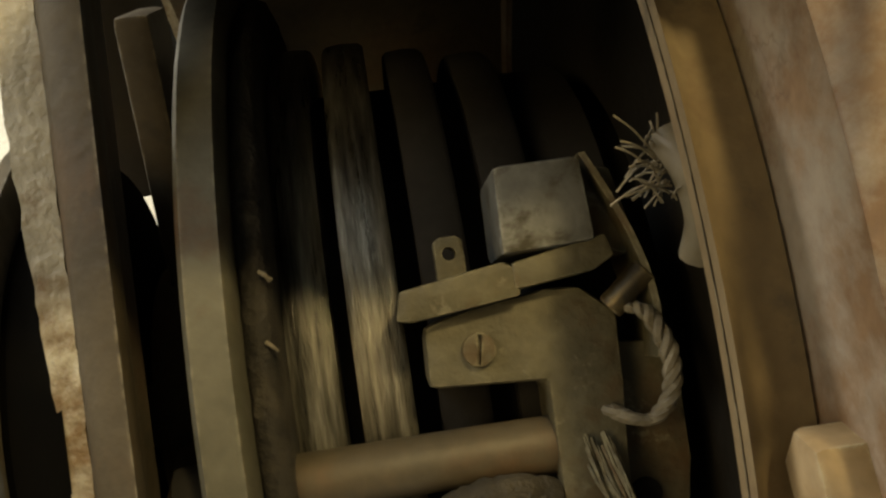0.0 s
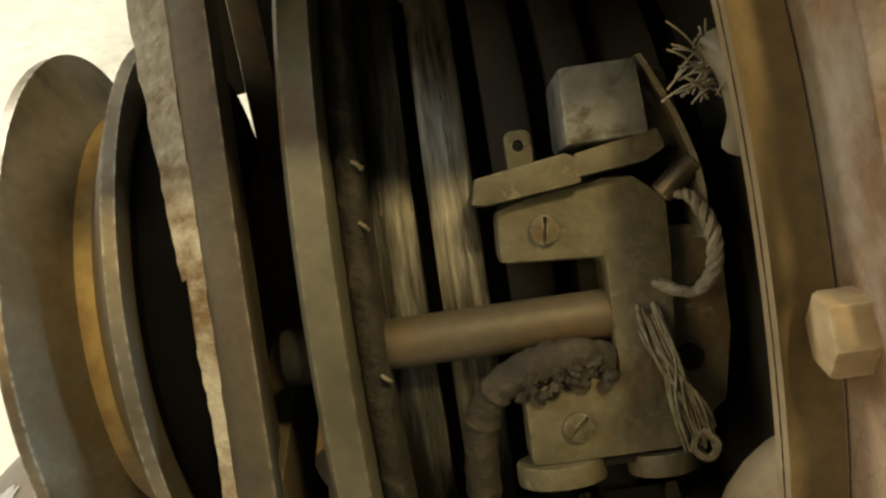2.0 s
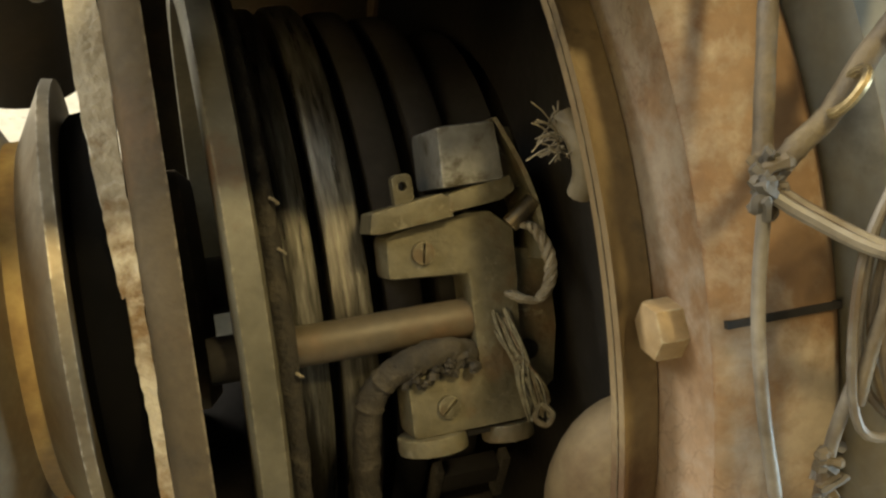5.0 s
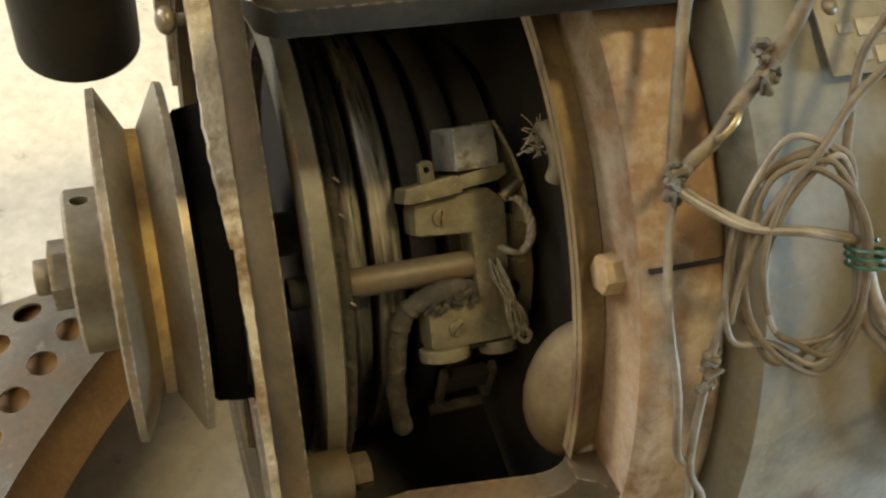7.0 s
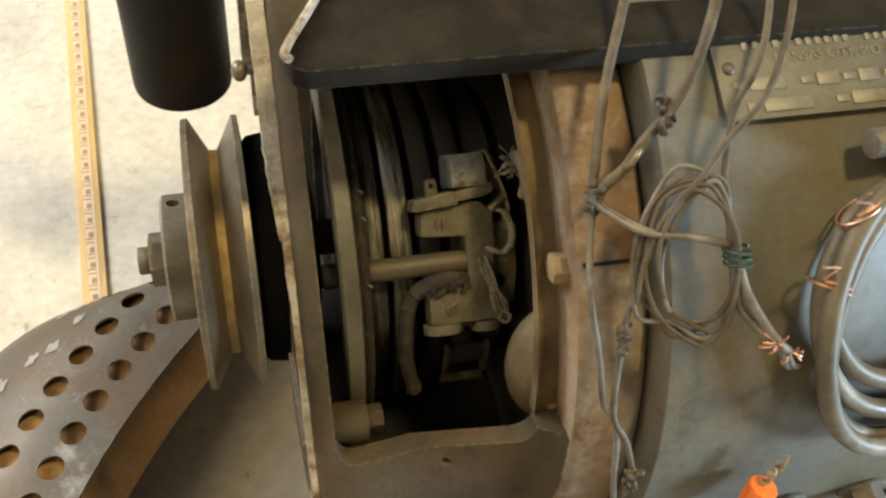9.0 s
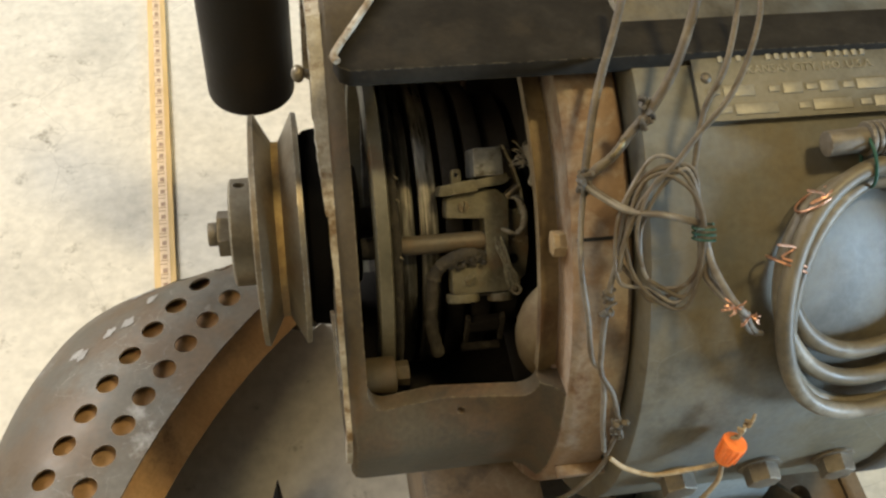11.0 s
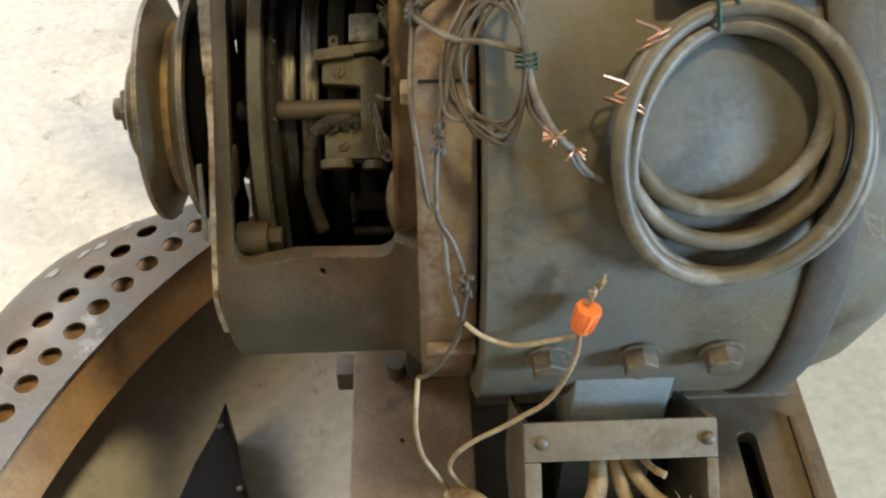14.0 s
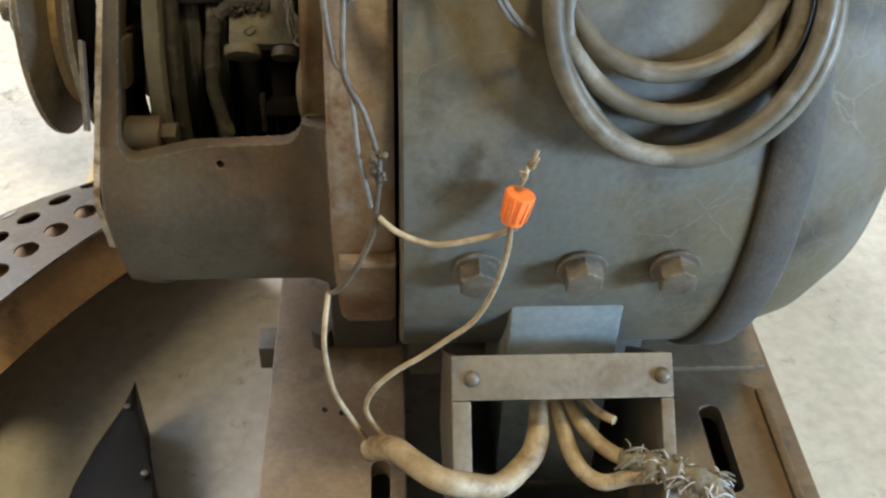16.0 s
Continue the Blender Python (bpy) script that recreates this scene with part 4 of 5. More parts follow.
def raised_text(words, size, x, y):
    cu = bpy.data.curves.new("lettering", "FONT")
    cu.body, cu.size, cu.extrude, cu.align_x, cu.resolution_u = words, size, 0.0004, "CENTER", 3
    ob = new("lettering", cu)
    dg = bpy.context.evaluated_depsgraph_get()
    me = bpy.data.meshes.new_from_object(ob.evaluated_get(dg))
    bpy.data.objects.remove(ob)
    bm = bmesh.new()
    bm.from_mesh(me)
    bmesh.ops.transform(bm, matrix=NP @ pose(x, y, 0.0018), verts=bm.verts)
    return bm


part("lettering", raised_text("KANSAS CITY, MO. U.S.A.", 0.0082, 0.004, 0.0055), plate_letter, name_plate)
x = -0.062
for w in (0.026, 0.036, 0.030):
    bars = None
    n = max(3, int(w / 0.0058))
    for k in range(n):
        b = box(0.0034, 0.0098, 0.0012, 0.0002, NP @ pose(x + 0.003 + k * w / n, 0.0195, 0.002))
        bars = b if bars is None else join(bars, b)
    part("lettering_bar", bars, plate_letter, name_plate)
    x += w + 0.008
for row, cells in ((-0.0065, ((-0.050, 0.022), (-0.012, 0.014), (0.014, 0.013), (0.046, 0.024))), (-0.0195, ((-0.040, 0.030), (0.014, 0.028), (0.054, 0.020)))):
    for cx, w in cells:
        part("value_field", box(w, 0.0078, 0.0010, 0.0003, NP @ pose(cx, row, 0.002)), plate_letter, name_plate)
        part("lettering_bar", box(0.008, 0.0042, 0.0010, 0.0002, NP @ pose(cx - w / 2 - 0.006, row, 0.002)), plate_letter, name_plate)

# ---------------------------------------------------------------- coil of cable on the stator
coil = thing("cable_coil", "coil of thick grey rubber cable hung on the stator", "cable")


def on_skin(x, u, lift, a0=34.0, r0=0.257):
    """A point over the stator's skin, u metres round it from a0 degrees, lifted off it."""
    return P(x, r0 + lift, a0 + math.degrees(u / r0))


def loop_path(cx, rx, top_u, bottom_u, lift, n=28, skew=0.0, phase=0.0):
    pts = []
    cu, ru = (top_u + bottom_u) / 2, (top_u - bottom_u) / 2
    for k in range(n):
        t = 2 * math.pi * k / n + phase
        pts.append(on_skin(cx + rx * math.cos(t) + skew * math.sin(t), cu + ru * math.sin(t), lift + 0.003 * math.sin(2 * t + phase)))
    return pts


CR = 0.0061
for cx, rx, tu, bu, li, sk, ph in ((0.2575, 0.0645, 0.0740, -0.0455, 0.0080, 0.002, 0.0), (0.2600, 0.0710, 0.0700, -0.0690, 0.0085, -0.003, 0.4),
                                   (0.2630, 0.0770, 0.0790, -0.0900, 0.0200, 0.003, 0.9), (0.2720, 0.0770, 0.0740, -0.0960, 0.0090, 0.004, 2.0)):
    part("cable_turn", tube(loop_path(cx, rx, tu, bu, li, 28, sk, ph), CR, 14, True, 4), cable_mat, coil)
for x, u, tw in ((0.210, 0.062, 0.5), (0.190, 0.024, -0.4)):
    c = on_skin(x, u, 0.013)
    tan = Vector((1, 0, 0)) * math.cos(tw) + up_dir(45) * math.sin(tw)
    turn = []
    for k in range(20):
        t = 2 * math.pi * k / 14
        turn.append(c + tan * (0.0135 * math.cos(t)) + out_dir(42) * (0.0115 * math.sin(t)) + up_dir(45) * (0.00025 * k - 0.004))
    turn += [turn[-1] + Vector((0.008, 0.002, 0.006)), turn[-1] + Vector((-0.010, -0.004, 0.018))]
    thing("copper_tie", "twisted bare copper wire tie round the cable", "wire", tube(turn, 0.0009, 6, False, 3), copper, group="copper ties")
c = on_skin(0.2445, 0.083, 0.012)
thing("green_tie", "green insulated wire tie round the cable", "wire",
      tube([c + up_dir(52) * (0.0185 * math.cos(2 * math.pi * k / 10)) + out_dir(52) * (0.0135 * math.sin(2 * math.pi * k / 10)) + Vector((0.0012 * k, 0, 0)) for k in range(14)], 0.0012, 8, False, 4), green_ins)

# brass pipe fitting above the coil
fit_ob = thing("pipe_fitting", "dull grey-olive metal pipe fitting with a ribbed nut", "fitting")
ax = Vector((1, 0.05, 0.02)).normalized()
f0 = P(0.247, 0.272, 55.2)
part("stem", cyl(0.0085, 0.03, 20, 0.001, along(ax, f0 - ax * 0.012)), bolt_mat, fit_ob)
for k in range(4):
    part("rib", cyl(0.0118, 0.003, 20, 0.0008, along(ax, f0 + ax * (0.002 + 0.0045 * k))), bolt_mat, fit_ob)
bm = bmesh.new()
bmesh.ops.create_uvsphere(bm, u_segments=24, v_segments=14, radius=0.0155)
bmesh.ops.scale(bm, vec=(1.35, 0.95, 0.95), verts=bm.verts)
bmesh.ops.translate(bm, vec=f0 + ax * 0.034, verts=bm.verts)
part("bulb", bm, bolt_mat, fit_ob)
part("tail", cyl(0.007, 0.05, 18, 0.001, along(ax, f0 + ax * 0.072)), bolt_mat, fit_ob)

# ---------------------------------------------------------------- loose wires on the flange and stator
FLEX = 0.0019
# how far the hanging wires stand off, along the machine: place, then shift along, outward and round
STAND = ((0.05, 0.008, 0.007, 1.7), (0.0775, 0.003, 0.001, 1.1), (0.1275, -0.001, 0.016, 0.9), (0.15, -0.006, 0.034, -0.3), (0.18, -0.004, 0.012, 0.0))


def W(x, r, a):
    """A point of a hanging wire, which stands off the machine more and more above its lower tie."""
    k = min(1.0, max(0.0, (a - 18.0) / 14.0))
    lo = max([q for q in STAND if q[0] <= x], default=STAND[0])
    hi = min([q for q in STAND if q[0] >= x], default=STAND[-1])
    t = (x - lo[0]) / (hi[0] - lo[0]) if hi[0] > lo[0] else 0.0
    dx, dr, da = (lo[i] + (hi[i] - lo[i]) * t for i in (1, 2, 3))
    return P(x + k * dx, r + k * dr, a + k * da)


def wire(name, label, pts, r, material, group="", twin=False, wob=0.0):
    ob = thing(name, label, "wire", group=group)
    path = [W(x, rr, a) for x, rr, a in pts]
    if twin:
        for s in (-1, 1):
            part("core", tube([p + Vector((s * r * 0.9, 0, 0)) for p in path], r, 8), material, ob)
    else:
        part("core", tube(path, r, 10, False, 8, wob, 1.0, rnd), material, ob)
    return ob


wire("cloth_wire", "old brown cloth wire hanging down the flange", [(0.100, 0.275, 78), (0.090, 0.268, 72.9), (0.075, 0.265, 66), (0.063, 0.262, 60), (0.051, 0.256, 50.6)], 0.0028, cord_brown, "hanging wires", wob=0.06)
wire("cloth_wire", "old brown cloth wire hanging down the flange", [(0.146, 0.290, 78), (0.138, 0.282, 72.5), (0.120, 0.278, 65), (0.103, 0.272, 60.2), (0.088, 0.268, 57.2), (0.075, 0.266, 54.3), (0.062, 0.262, 52.5), (0.051, 0.258, 50.6)], 0.0032, cord_brown, "hanging wires", wob=0.06)
wire("flex_wire", "grey twin flex hanging down the flange", [(0.051, 0.258, 50.4), (0.048, 0.252, 44), (0.0475, 0.252, 38), (0.052, 0.253, 31.4), (0.061, 0.254, 25), (0.069, 0.256, 23), (0.0745, 0.256, 19), (0.077, 0.256, 12.9), (0.084, 0.254, 4.5)], FLEX, cord_grey, "hanging wires")
wire("flex_wire", "grey spliced flex hanging down the flange", [(0.073, 0.266, 40), (0.0685, 0.260, 36), (0.066, 0.257, 31), (0.067, 0.256, 26), (0.0695, 0.257, 22.5), (0.080, 0.257, 19), (0.087, 0.256, 14), (0.0895, 0.256, 10.5), (0.0865, 0.254, 3.2)], FLEX, cord_grey, "hanging wires")
for x, r, a, n in ((0.0505, 0.259, 50.6, 9), (0.0675, 0.259, 33.5, 6), (0.0895, 0.258, 11.0, 7), (0.098, 0.272, 59.5, 6)):
    ob = thing("taped_splice", "lump of old tape round a wire splice", "tape", group="taped splices")
    for k in range(n * 2):
        c = W(x + rnd.uniform(-0.0025, 0.0025), r + rnd.uniform(-0.002, 0.002), a + rnd.uniform(-1.9, 1.9))
        q = [c + Vector((rnd.uniform(-0.0035, 0.0035), rnd.uniform(-0.002, 0.002), rnd.uniform(-0.004, 0.004))) for i in range(3)]
        part("tape_wrap", tube(q, rnd.uniform(0.0012, 0.0022), 6, False, 4, 0.3, 1.0, rnd), cast_dark if k % 3 else cord_brown, ob)
clip = thing("wire_clip", "small bright brass clip on the cloth wire", "clip")
part("clip_band", tube([W(0.0775, 0.272, 55.2) + 0.0062 * (math.cos(t) * Vector((0.6, 0.5, 0.6)) + math.sin(t) * out_dir(55)) for t in [2 * math.pi * k / 10 for k in range(10)]], 0.0014, 8, True, 4), brass, clip)

# bundle of thin twin flex with a green tie
bundle2 = thing("flex_bundle", "looped bundle of thin grey twin flex tied in green", "wire")
for k in range(6):
    j = lambda s: rnd.uniform(-s, s)
    grow = (1.0, 0.92, 1.06, 0.72, 1.0, 0.84)[k]
    pts = []
    for x, a, r in ((0.1265, 45.0, 0.268), (0.119, 50.2, 0.271), (0.104, 52.0, 0.272), (0.088, 50.0, 0.270), (0.0775, 44.6, 0.268), (0.0800, 38.5, 0.264), (0.094, 35.2, 0.262), (0.112, 34.6, 0.262), (0.1245, 38.5, 0.266)):
        w = 0.25 if x > 0.124 else 1.0
        pts.append((0.1265 + (x - 0.1265) * grow + j(0.0045) * w, 44.5 + (a - 44.5) * (grow * 0.6 + 0.4) + j(1.3) * w, r + j(0.002) + 0.0011 * k))
    part("flex_loop", tube([W(x, r, a) for x, a, r in pts], 0.00135, 8, True, 6), cord_grey if k in (0, 2, 3) else cord_brown, bundle2)
part("green_band", tube([W(0.1275, 0.271, 43.6) + Vector((0.0066 * math.cos(t), 0, 0)) + out_dir(44) * 0.0085 * math.sin(t) + up_dir(44) * 0.00042 * (k - 12) for k, t in enumerate([2 * math.pi * j / 8 for j in range(25)])], 0.0008, 6, False, 3), green_ins, bundle2)
wire("flex_wire", "grey twin flex rising from the tied bundle", [(0.172, 0.290, 78), (0.166, 0.285, 72.3), (0.148, 0.277, 64), (0.135, 0.270, 59.2), (0.128, 0.268, 54), (0.125, 0.268, 50.5), (0.1275, 0.270, 45)], FLEX, cord_brown, "hanging wires")
wire("flex_wire", "brown flex crossing the nameplate to the bundle", [(0.190, 0.290, 78), (0.183, 0.284, 71.4), (0.166, 0.278, 65), (0.147, 0.274, 60.0), (0.128, 0.274, 55.8), (0.110, 0.276, 52.1), (0.095, 0.276, 49.5), (0.085, 0.275, 46.9), (0.077, 0.271, 42.5), (0.073, 0.266, 38.5)], FLEX, cord_brown, "hanging wires")
wire("flex_wire", "pale twin flex from the splice to the bundle", [(0.051, 0.260, 50.2), (0.060, 0.266, 48.8), (0.080, 0.275, 46.8), (0.103, 0.276, 46.0), (0.126, 0.270, 44.8)], 0.0018, cord_grey, "hanging wires", True)
wire("flex_tail", "grey flex tail ending in bare copper strands", [(0.1275, 0.270, 43), (0.1285, 0.268, 40), (0.131, 0.266, 38), (0.139, 0.265, 36.6), (0.1455, 0.265, 35.9)], 0.0026, cord_grey, "flex tails")
wire("flex_tail", "grey flex tail ending in bare copper strands", [(0.1285, 0.270, 43), (0.133, 0.268, 40), (0.143, 0.266, 37), (0.152, 0.265, 35.2), (0.158, 0.265, 34.2)], 0.0026, cord_grey, "flex tails")
wire("flex_wire", "thin dark flex running from the copper ends to the coil", [(0.156, 0.262, 34.6), (0.163, 0.261, 32), (0.1705, 0.260, 30), (0.1785, 0.2585, 28.6)], 0.0018, cord_grey, "hanging wires", True)
for x, a in ((0.1475, 35.6), (0.160, 34.0)):
    ob = thing("copper_strands", "splayed bare copper strands at a wire end", "wire", group="copper ends")
    for k in range(14):
        p = W(x, 0.266, a)
        d = Vector((rnd.uniform(-0.008, 0.008), rnd.uniform(-0.005, 0.004), rnd.uniform(-0.007, 0.006)))
        part("strand", tube([p, p + d * 0.6 + out_dir(a) * 0.002, p + d], 0.0006, 5, False, 3), copper, ob)

# orange wire nut with its leads
nut_axis = (up_dir(8) * 0.97 + Vector((0.22, 0, 0))).normalized()
nut0 = P(0.1690, 0.272, 5.0)
nutob = thing("wire_nut", "bright orange ribbed plastic wire connector", "connector")
cap = cyl(0.0070, 0.021, 28, 0.0012, along(nut_axis, nut0 + nut_axis * 0.008), 0.0092)
part("cap", cap, orange_plastic, nutob)
for k in range(12):
    t = 2 * math.pi * k / 12
    m = along(nut_axis, nut0 + nut_axis * 0.008)
    part("grip_rib", box(0.0014, 0.0016, 0.016, 0.0004, m @ Matrix.Rotation(t, 4, "Z") @ pose(0.0084, 0, 0.001, 0, 4, 0)), orange_plastic, nutob)
wire("cream_wire", "yellowed wire from the splice to the orange connector", [(0.172, 0.271, 3.5), (0.160, 0.270, 2.2), (0.149, 0.269, 1.4), (0.132, 0.268, 0.4), (0.118, 0.267, 0.3), (0.100, 0.262, 1.4), (0.0885, 0.257, 3.2)], FLEX, cord_cream, "cream wires")
wire("cream_wire", "brown wire curling from the splice to the bell's lower edge", [(0.0875, 0.256, 3.4), (0.0845, 0.256, 0), (0.079, 0.257, -3.3), (0.070, 0.259, -7.5), (0.061, 0.260, -10.6), (0.054, 0.260, -11.4)], FLEX, cord_brown, "cream wires")
ob = thing("cream_wire", "cream wire falling in a curve from the orange connector", "wire", group="cream wires")
part("core", tube([nut0 - nut_axis * 0.004, (0.1665, -0.199, 0.462), (0.160, -0.200, 0.432), (0.149, -0.200, 0.405), (0.133, -0.200, 0.388), (0.115, -0.200, 0.371), (0.098, -0.200, 0.357), (0.083, -0.201, 0.340), (0.077, -0.202, 0.322), (0.082, -0.203, 0.305), (0.092, -0.205, 0.289)], FLEX, 10), cord_cream, ob)
ob = thing("cream_wire", "cream wire hanging from the bell's lower edge", "wire", group="cream wires")
part("core", tube([P(0.054, 0.260, -11.4), (0.0515, -0.199, 0.39), (0.052, -0.200, 0.365), (0.056, -0.200, 0.336), (0.066, -0.201, 0.310), (0.078, -0.203, 0.284), (0.084, -0.205, 0.277)], FLEX, 10), cord_cream, ob)
ob = thing("taped_splice", "twisted wire end at the cream wires", "tape", group="taped splices")
for k in range(7):
    c = P(0.1735 + 0.0009 * k + rnd.uniform(-0.002, 0.002), 0.270, 10 + 0.6 * k)
    part("tape_wrap", tube([c + Vector((rnd.uniform(-0.004, -0.001), 0, rnd.uniform(-0.006, 0))), c + out_dir(8) * 0.003, c + Vector((rnd.uniform(0, 0.004), 0, rnd.uniform(0.001, 0.007)))], 0.0011, 6, False, 4, 0.2, 1.0, rnd), cord_cream, ob)
ob = thing("taped_splice", "twisted wire ends above the box cable", "tape", group="taped splices")
for k in range(8):
    c = Vector((0.078 + 0.0025 * k, -0.205, 0.273 + 0.0022 * k))
    part("tape_wrap", tube([c + Vector((-0.004, -0.002, 0.004)), c + Vector((0, -0.004, 0)), c + Vector((0.004, 0.001, -0.004))], 0.0018, 6, False, 4, 0.2, 1.0, rnd), cord_brown, ob)

# ---------------------------------------------------------------- perforated guard on the floor
GX, GY = 0.416, -0.342


def edge_rho(phi):
    d = phi - 145.0
    return 1.008 - (0.00085 if d < 0 else 0.00026) * d * d


def G(phi, rho):
    """A point of the guard's domed sheet."""
    e = edge_rho(phi)
    scale = min(1.0, max(0.15, (e - 0.802 - 0.01) / 0.112))
    r = 0.802 + (rho - 0.802) * scale if rho <= 0.914 else (0.802 + 0.112 * scale) + (rho - 0.914)
    t = max(0.0, (r - 0.86) / max(0.02, e - 0.86)) if e > 0.87 else 0.0
    z = 0.182 - 0.010 * (r - 0.802) / 0.1 - 0.062 * t ** 2.0
    return Vector((GX + r * math.cos(radians(phi)), GY + r * math.sin(radians(phi)), z))


guard = thing("perforated_guard", "curved perforated grey steel guard with rusty inner band, on floor", "guard")
sheet = bmesh.new()
PITCH = 2.62
R0, R1, R2, R3 = 0.802, 0.8185, 0.8645, 0.914


def quad_strip(a, b):
    for k in range(len(a) - 1):
        try:
            sheet.faces.new((a[k], a[k + 1], b[k + 1], b[k]))
        except ValueError:
            pass


def patch(phi0, phi1, rho0, rho1, nu=4, nv=2):
    g = [[sheet.verts.new(G(phi0 + (phi1 - phi0) * i / nu, rho0 + (rho1 - rho0) * j / nv)) for j in range(nv + 1)] for i in range(nu + 1)]
    for i in range(nu):
        quad_strip(g[i], g[i + 1])


def cell(phi0, phi1, rho0, rho1, hole):
    if not hole:
        patch(phi0, phi1, rho0, rho1, 4, 4)
        return
    pc, rc = (phi0 + phi1) / 2, (rho0 + rho1) / 2
    outer = []
    for k in range(16):
        side, t = divmod(k, 4)
        t /= 4
        u, v = ((-1 + 2 * t, -1), (1, -1 + 2 * t), (1 - 2 * t, 1), (-1, 1 - 2 * t))[side]
        outer.append(sheet.verts.new(G(pc + u * (phi1 - phi0) / 2, rc + v * (rho1 - rho0) / 2)))
    inner = []
    for k in range(16):
        t = 2 * math.pi * k / 16 + math.pi * 1.25
        inner.append(sheet.verts.new(G(pc + math.degrees(0.0128 * math.cos(t) / rc), rc + 0.0128 * math.sin(t))))
    for k in range(16):
        sheet.faces.new((outer[k], outer[(k + 1) % 16], inner[(k + 1) % 16], inner[k]))


phi = 129.85
while phi < 176:
    p0, p1 = phi - PITCH / 2, phi + PITCH / 2
    patch(p0, p1, R0, R1, 4, 1)
    off = -0.55
    cell(p0, p1, R1, R2, 133.0 < phi < 174)
    cell(p0, p1, R2, R3, 134.5 < phi < 174)
    g = []
    for i in range(5):
        ph = p0 + (p1 - p0) * i / 4
        e = max(edge_rho(ph), 0.802 + 0.112 * min(1.0, max(0.15, (edge_rho(ph) - 0.812) / 0.112)) + 0.002)
        start = 0.914
        last = e - (0.802 + 0.112 * min(1.0, max(0.15, (edge_rho(ph) - 0.812) / 0.112))) + 0.914
        row = [sheet.verts.new(G(ph, start + (last - start) * j / 5)) for j in range(6)]
        foot_pt = row[-1].co.copy()
        out2 = Vector((math.cos(radians(ph)), math.sin(radians(ph)), 0))
        row.append(sheet.verts.new(foot_pt + out2 * 0.006 + Vector((0, 0, -0.02))))
        low = foot_pt + out2 * 0.008
        low.z = 0.0015
        row.append(sheet.verts.new(low))
        g.append(row)
    for i in range(4):
        quad_strip(g[i], g[i + 1])
    phi += PITCH
bmesh.ops.remove_doubles(sheet, verts=sheet.verts, dist=0.0006)
gs = part("perforated_sheet", sheet, guard_steel, guard, "grey scuffed sheet with two rows of round holes", 50)
sol = gs.modifiers.new("thickness", "SOLIDIFY")
sol.thickness, sol.offset = 0.0022, -1
spl = gs.modifiers.new("edges", "EDGE_SPLIT")
spl.split_angle = radians(40)
band = bmesh.new()
rows = []
for i in range(60):
    ph = 129.0 + 46.5 * i / 59
    d = Vector((math.cos(radians(ph)), math.sin(radians(ph)), 0))
    c = Vector((GX, GY, 0))
    prof = [(0.809, 0.172), (0.800, 0.158), (0.789, 0.1425), (0.779, 0.131), (0.7815, 0.1295), (0.792, 0.1405), (0.803, 0.156), (0.812, 0.170)]
    rows.append([band.verts.new(c + d * r + Vector((0, 0, z))) for r, z in prof])
for i in range(59):
    for j in range(8):
        band.faces.new((rows[i][j], rows[i][(j + 1) % 8], rows[i + 1][(j + 1) % 8], rows[i + 1][j]))
band.faces.new(rows[0])
band.faces.new(rows[-1])
part("inner_band", band, rust, guard, "rust-orange inner band")
lining = bmesh.new()
rows = []
for i in range(48):
    ph = 129.5 + 45.5 * i / 47
    top = [G(ph, 0.808 + 0.013 * j) - Vector((0, 0, 0.016)) for j in range(10)]
    rows.append([lining.verts.new(p) for p in top] + [lining.verts.new(p - Vector((0, 0, 0.002))) for p in reversed(top)])
for i in range(47):
    for j in range(20):
        lining.faces.new((rows[i][j], rows[i][(j + 1) % 20], rows[i + 1][(j + 1) % 20], rows[i + 1][j]))
lining.faces.new(rows[0])
lining.faces.new(rows[-1])
bmesh.ops.recalc_face_normals(lining, faces=lining.faces[:])
part("lining", lining, rust, guard, "rust-orange lining under the holes", 40)
for k in range(12):
    ph, rho = 141.0 + rnd.uniform(-4.5, 5.5), rnd.uniform(0.918, 0.965)
    c = G(ph, rho)
    bm = bmesh.new()
    bmesh.ops.create_circle(bm, cap_ends=True, segments=28, radius=1)
    seed = Vector((k * 3.1, 0, 0))
    for v in bm.verts:
        s = 0.75 + 0.6 * noise.noise(v.co * 1.4 + seed)
        v.co.x *= 0.011 * s
        v.co.y *= 0.0085 * s
    nrm2 = (G(ph, rho + 0.004) - c).cross(G(ph + 0.5, rho) - c).normalized()
    if nrm2.z < 0:
        nrm2 = -nrm2
    side = (G(ph + 0.4, rho) - c).normalized()
    m = Matrix((side, nrm2.cross(side), nrm2)).transposed().to_4x4()
    bmesh.ops.transform(bm, matrix=Matrix.Translation(c + nrm2 * 0.0007) @ m @ Matrix.Rotation(rnd.uniform(-0.4, 0.4), 4, "Z"), verts=bm.verts)
    part("scraped_patch", bm, scuff_mat, guard, "scraped pale paint patch")

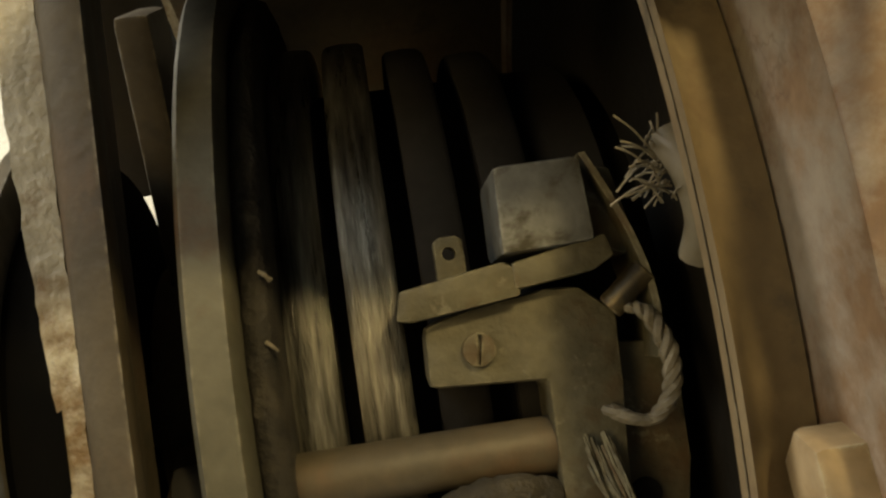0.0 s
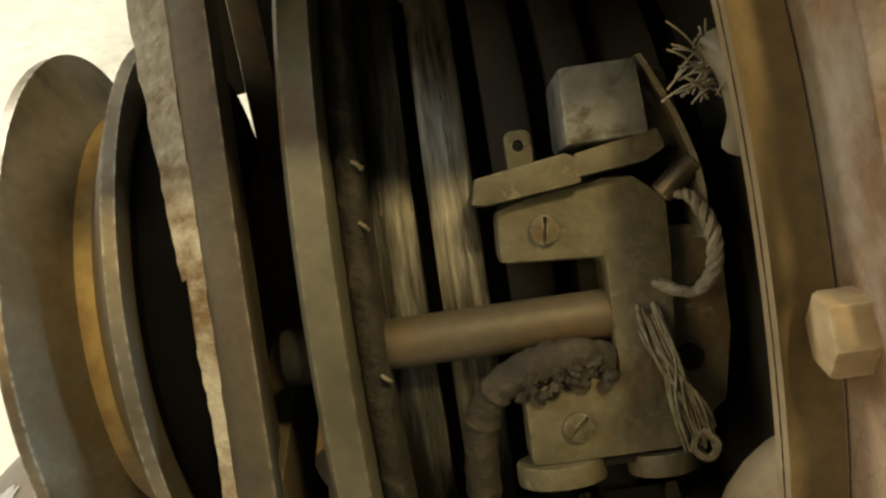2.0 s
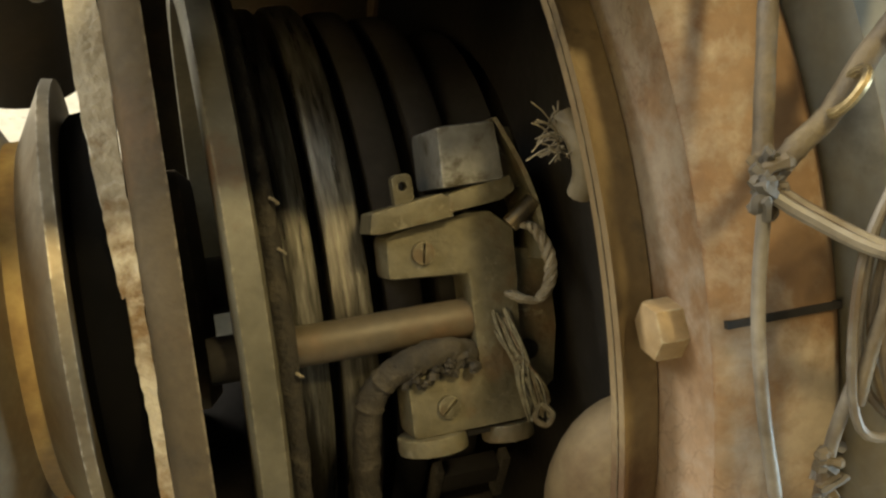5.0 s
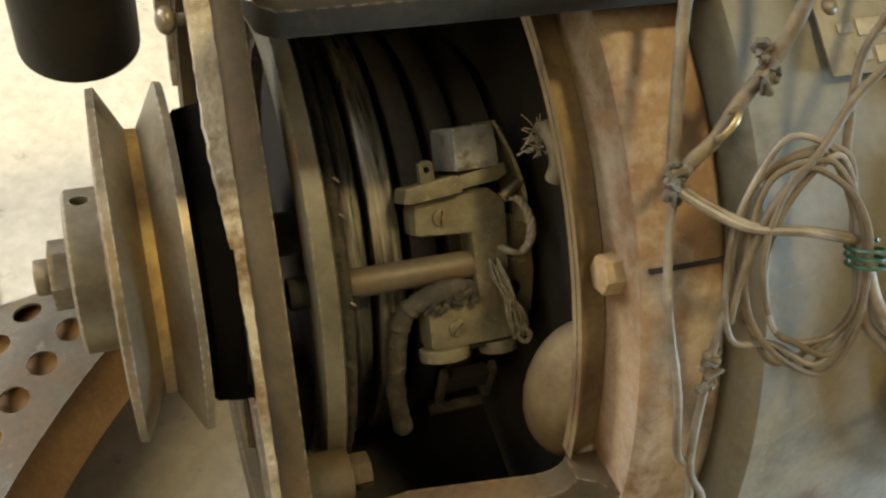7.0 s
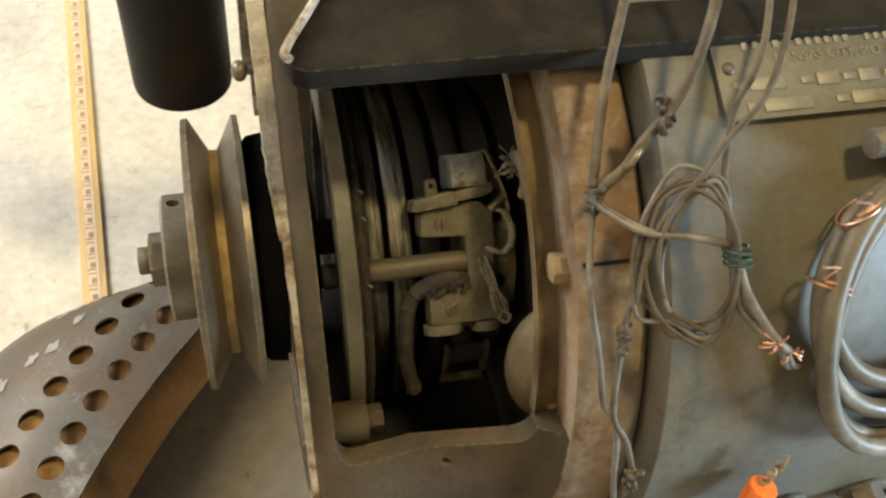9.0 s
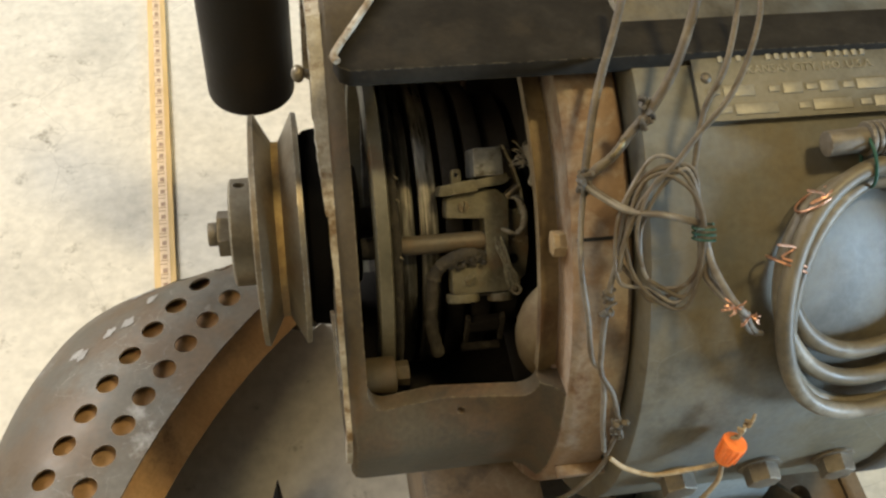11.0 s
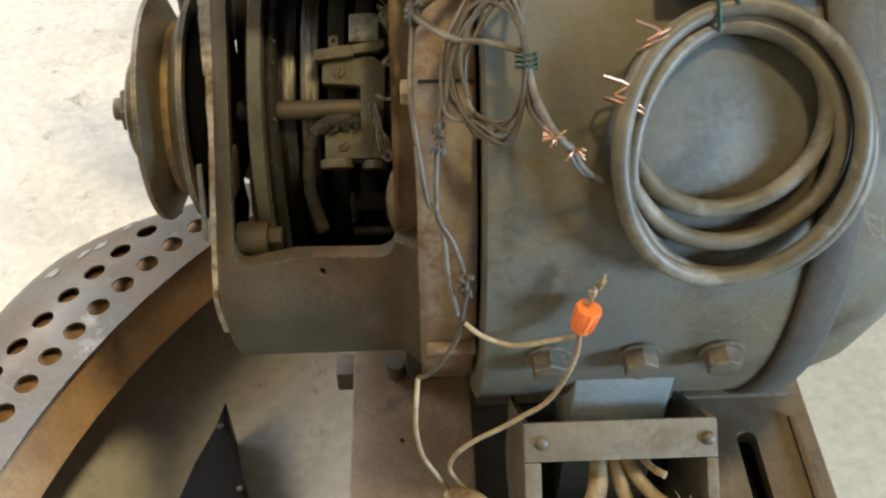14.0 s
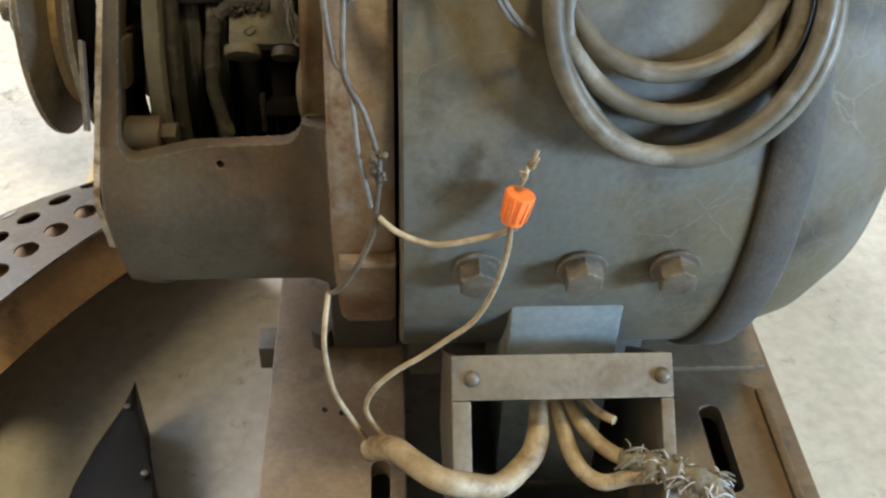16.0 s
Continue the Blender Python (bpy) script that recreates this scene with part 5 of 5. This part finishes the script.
# dark pointed flap inside the guard
flap = bmesh.new()
side_l = [(-0.1675, 0.033), (-0.176, 0.005), (-0.194, -0.035), (-0.207, -0.075), (-0.214, -0.125), (-0.215, -0.19)]
side_r = [(-0.1660, 0.033), (-0.160, 0.005), (-0.148, -0.035), (-0.136, -0.065), (-0.128, -0.12), (-0.124, -0.19)]
grid = []
for k in range(6):
    z = 0.083 - 0.006 * k
    (lx, ly), (rx, ry) = side_l[k], side_r[k]
    grid.append([(lx, ly, 0.001), (lx, ly, z), (lx * 0.5 + rx * 0.5, (ly + ry) / 2, z + 0.004), (rx, ry, z), (rx, ry, 0.001)])
vs = [[flap.verts.new(p) for p in row] for row in grid]
for k in range(5):
    for j in range(5):
        flap.faces.new((vs[k][j], vs[k][(j + 1) % 5], vs[k + 1][(j + 1) % 5], vs[k + 1][j]))
flap.faces.new(vs[0])
flap.faces.new(vs[-1])
wedge = thing("black_wedge", "black pointed iron wedge with two screws standing on the floor", "wedge")
part("body", flap, black_iron, wedge)
for x, y, z in ((-0.1695, 0.004, 0.0815), (-0.1420, -0.068, 0.0690)):
    part("screw_head", cyl(0.0034, 0.004, 16, 0.0008, pose(x, y, z)), bolt_mat, wedge, "small worn steel screw")

# ---------------------------------------------------------------- wooden yardstick on the floor
r0, r1 = Vector((-0.301, 0.24, 0)), Vector((-0.350, 1.25, 0))
along_r = (r1 - r0).normalized()
RM = Matrix.Translation((r0 + r1) / 2) @ Matrix.Rotation(math.atan2(along_r.y, along_r.x) - math.pi / 2, 4, "Z")
ruler = thing("yardstick", "pale wooden yardstick with printed inch marks lying on the floor", "ruler")
ln = (r1 - r0).length
part("stick", box(0.030, ln, 0.006, 0.0008, RM @ pose(0, 0, 0.0032)), wood_pale, ruler)
part("printed_face", box(0.0135, ln, 0.0006, 0, RM @ pose(0.0005, 0, 0.0066)), ruler_face, ruler)
tick = box(0.0062, 0.0075, 0.0005, 0)
tick_me = mesh_of(tick, "inch_mark", 0)
line = box(0.0105, 0.0012, 0.0005, 0)
line_me = mesh_of(line, "inch_line", 0)
tick_me.materials.append(ruler_ink)
line_me.materials.append(ruler_ink)
for k in range(int(ln / 0.0254)):
    y = -ln / 2 + 0.0254 * (k + 0.5)
    for me, dy in ((tick_me, 0.007), (line_me, 0.0), (line_me, -0.0064)):
        ob = new(me.name, me)
        ob.parent = ruler
        ob.matrix_world = RM @ pose(0.0005 if me is tick_me else -0.001, y + dy, 0.0072)
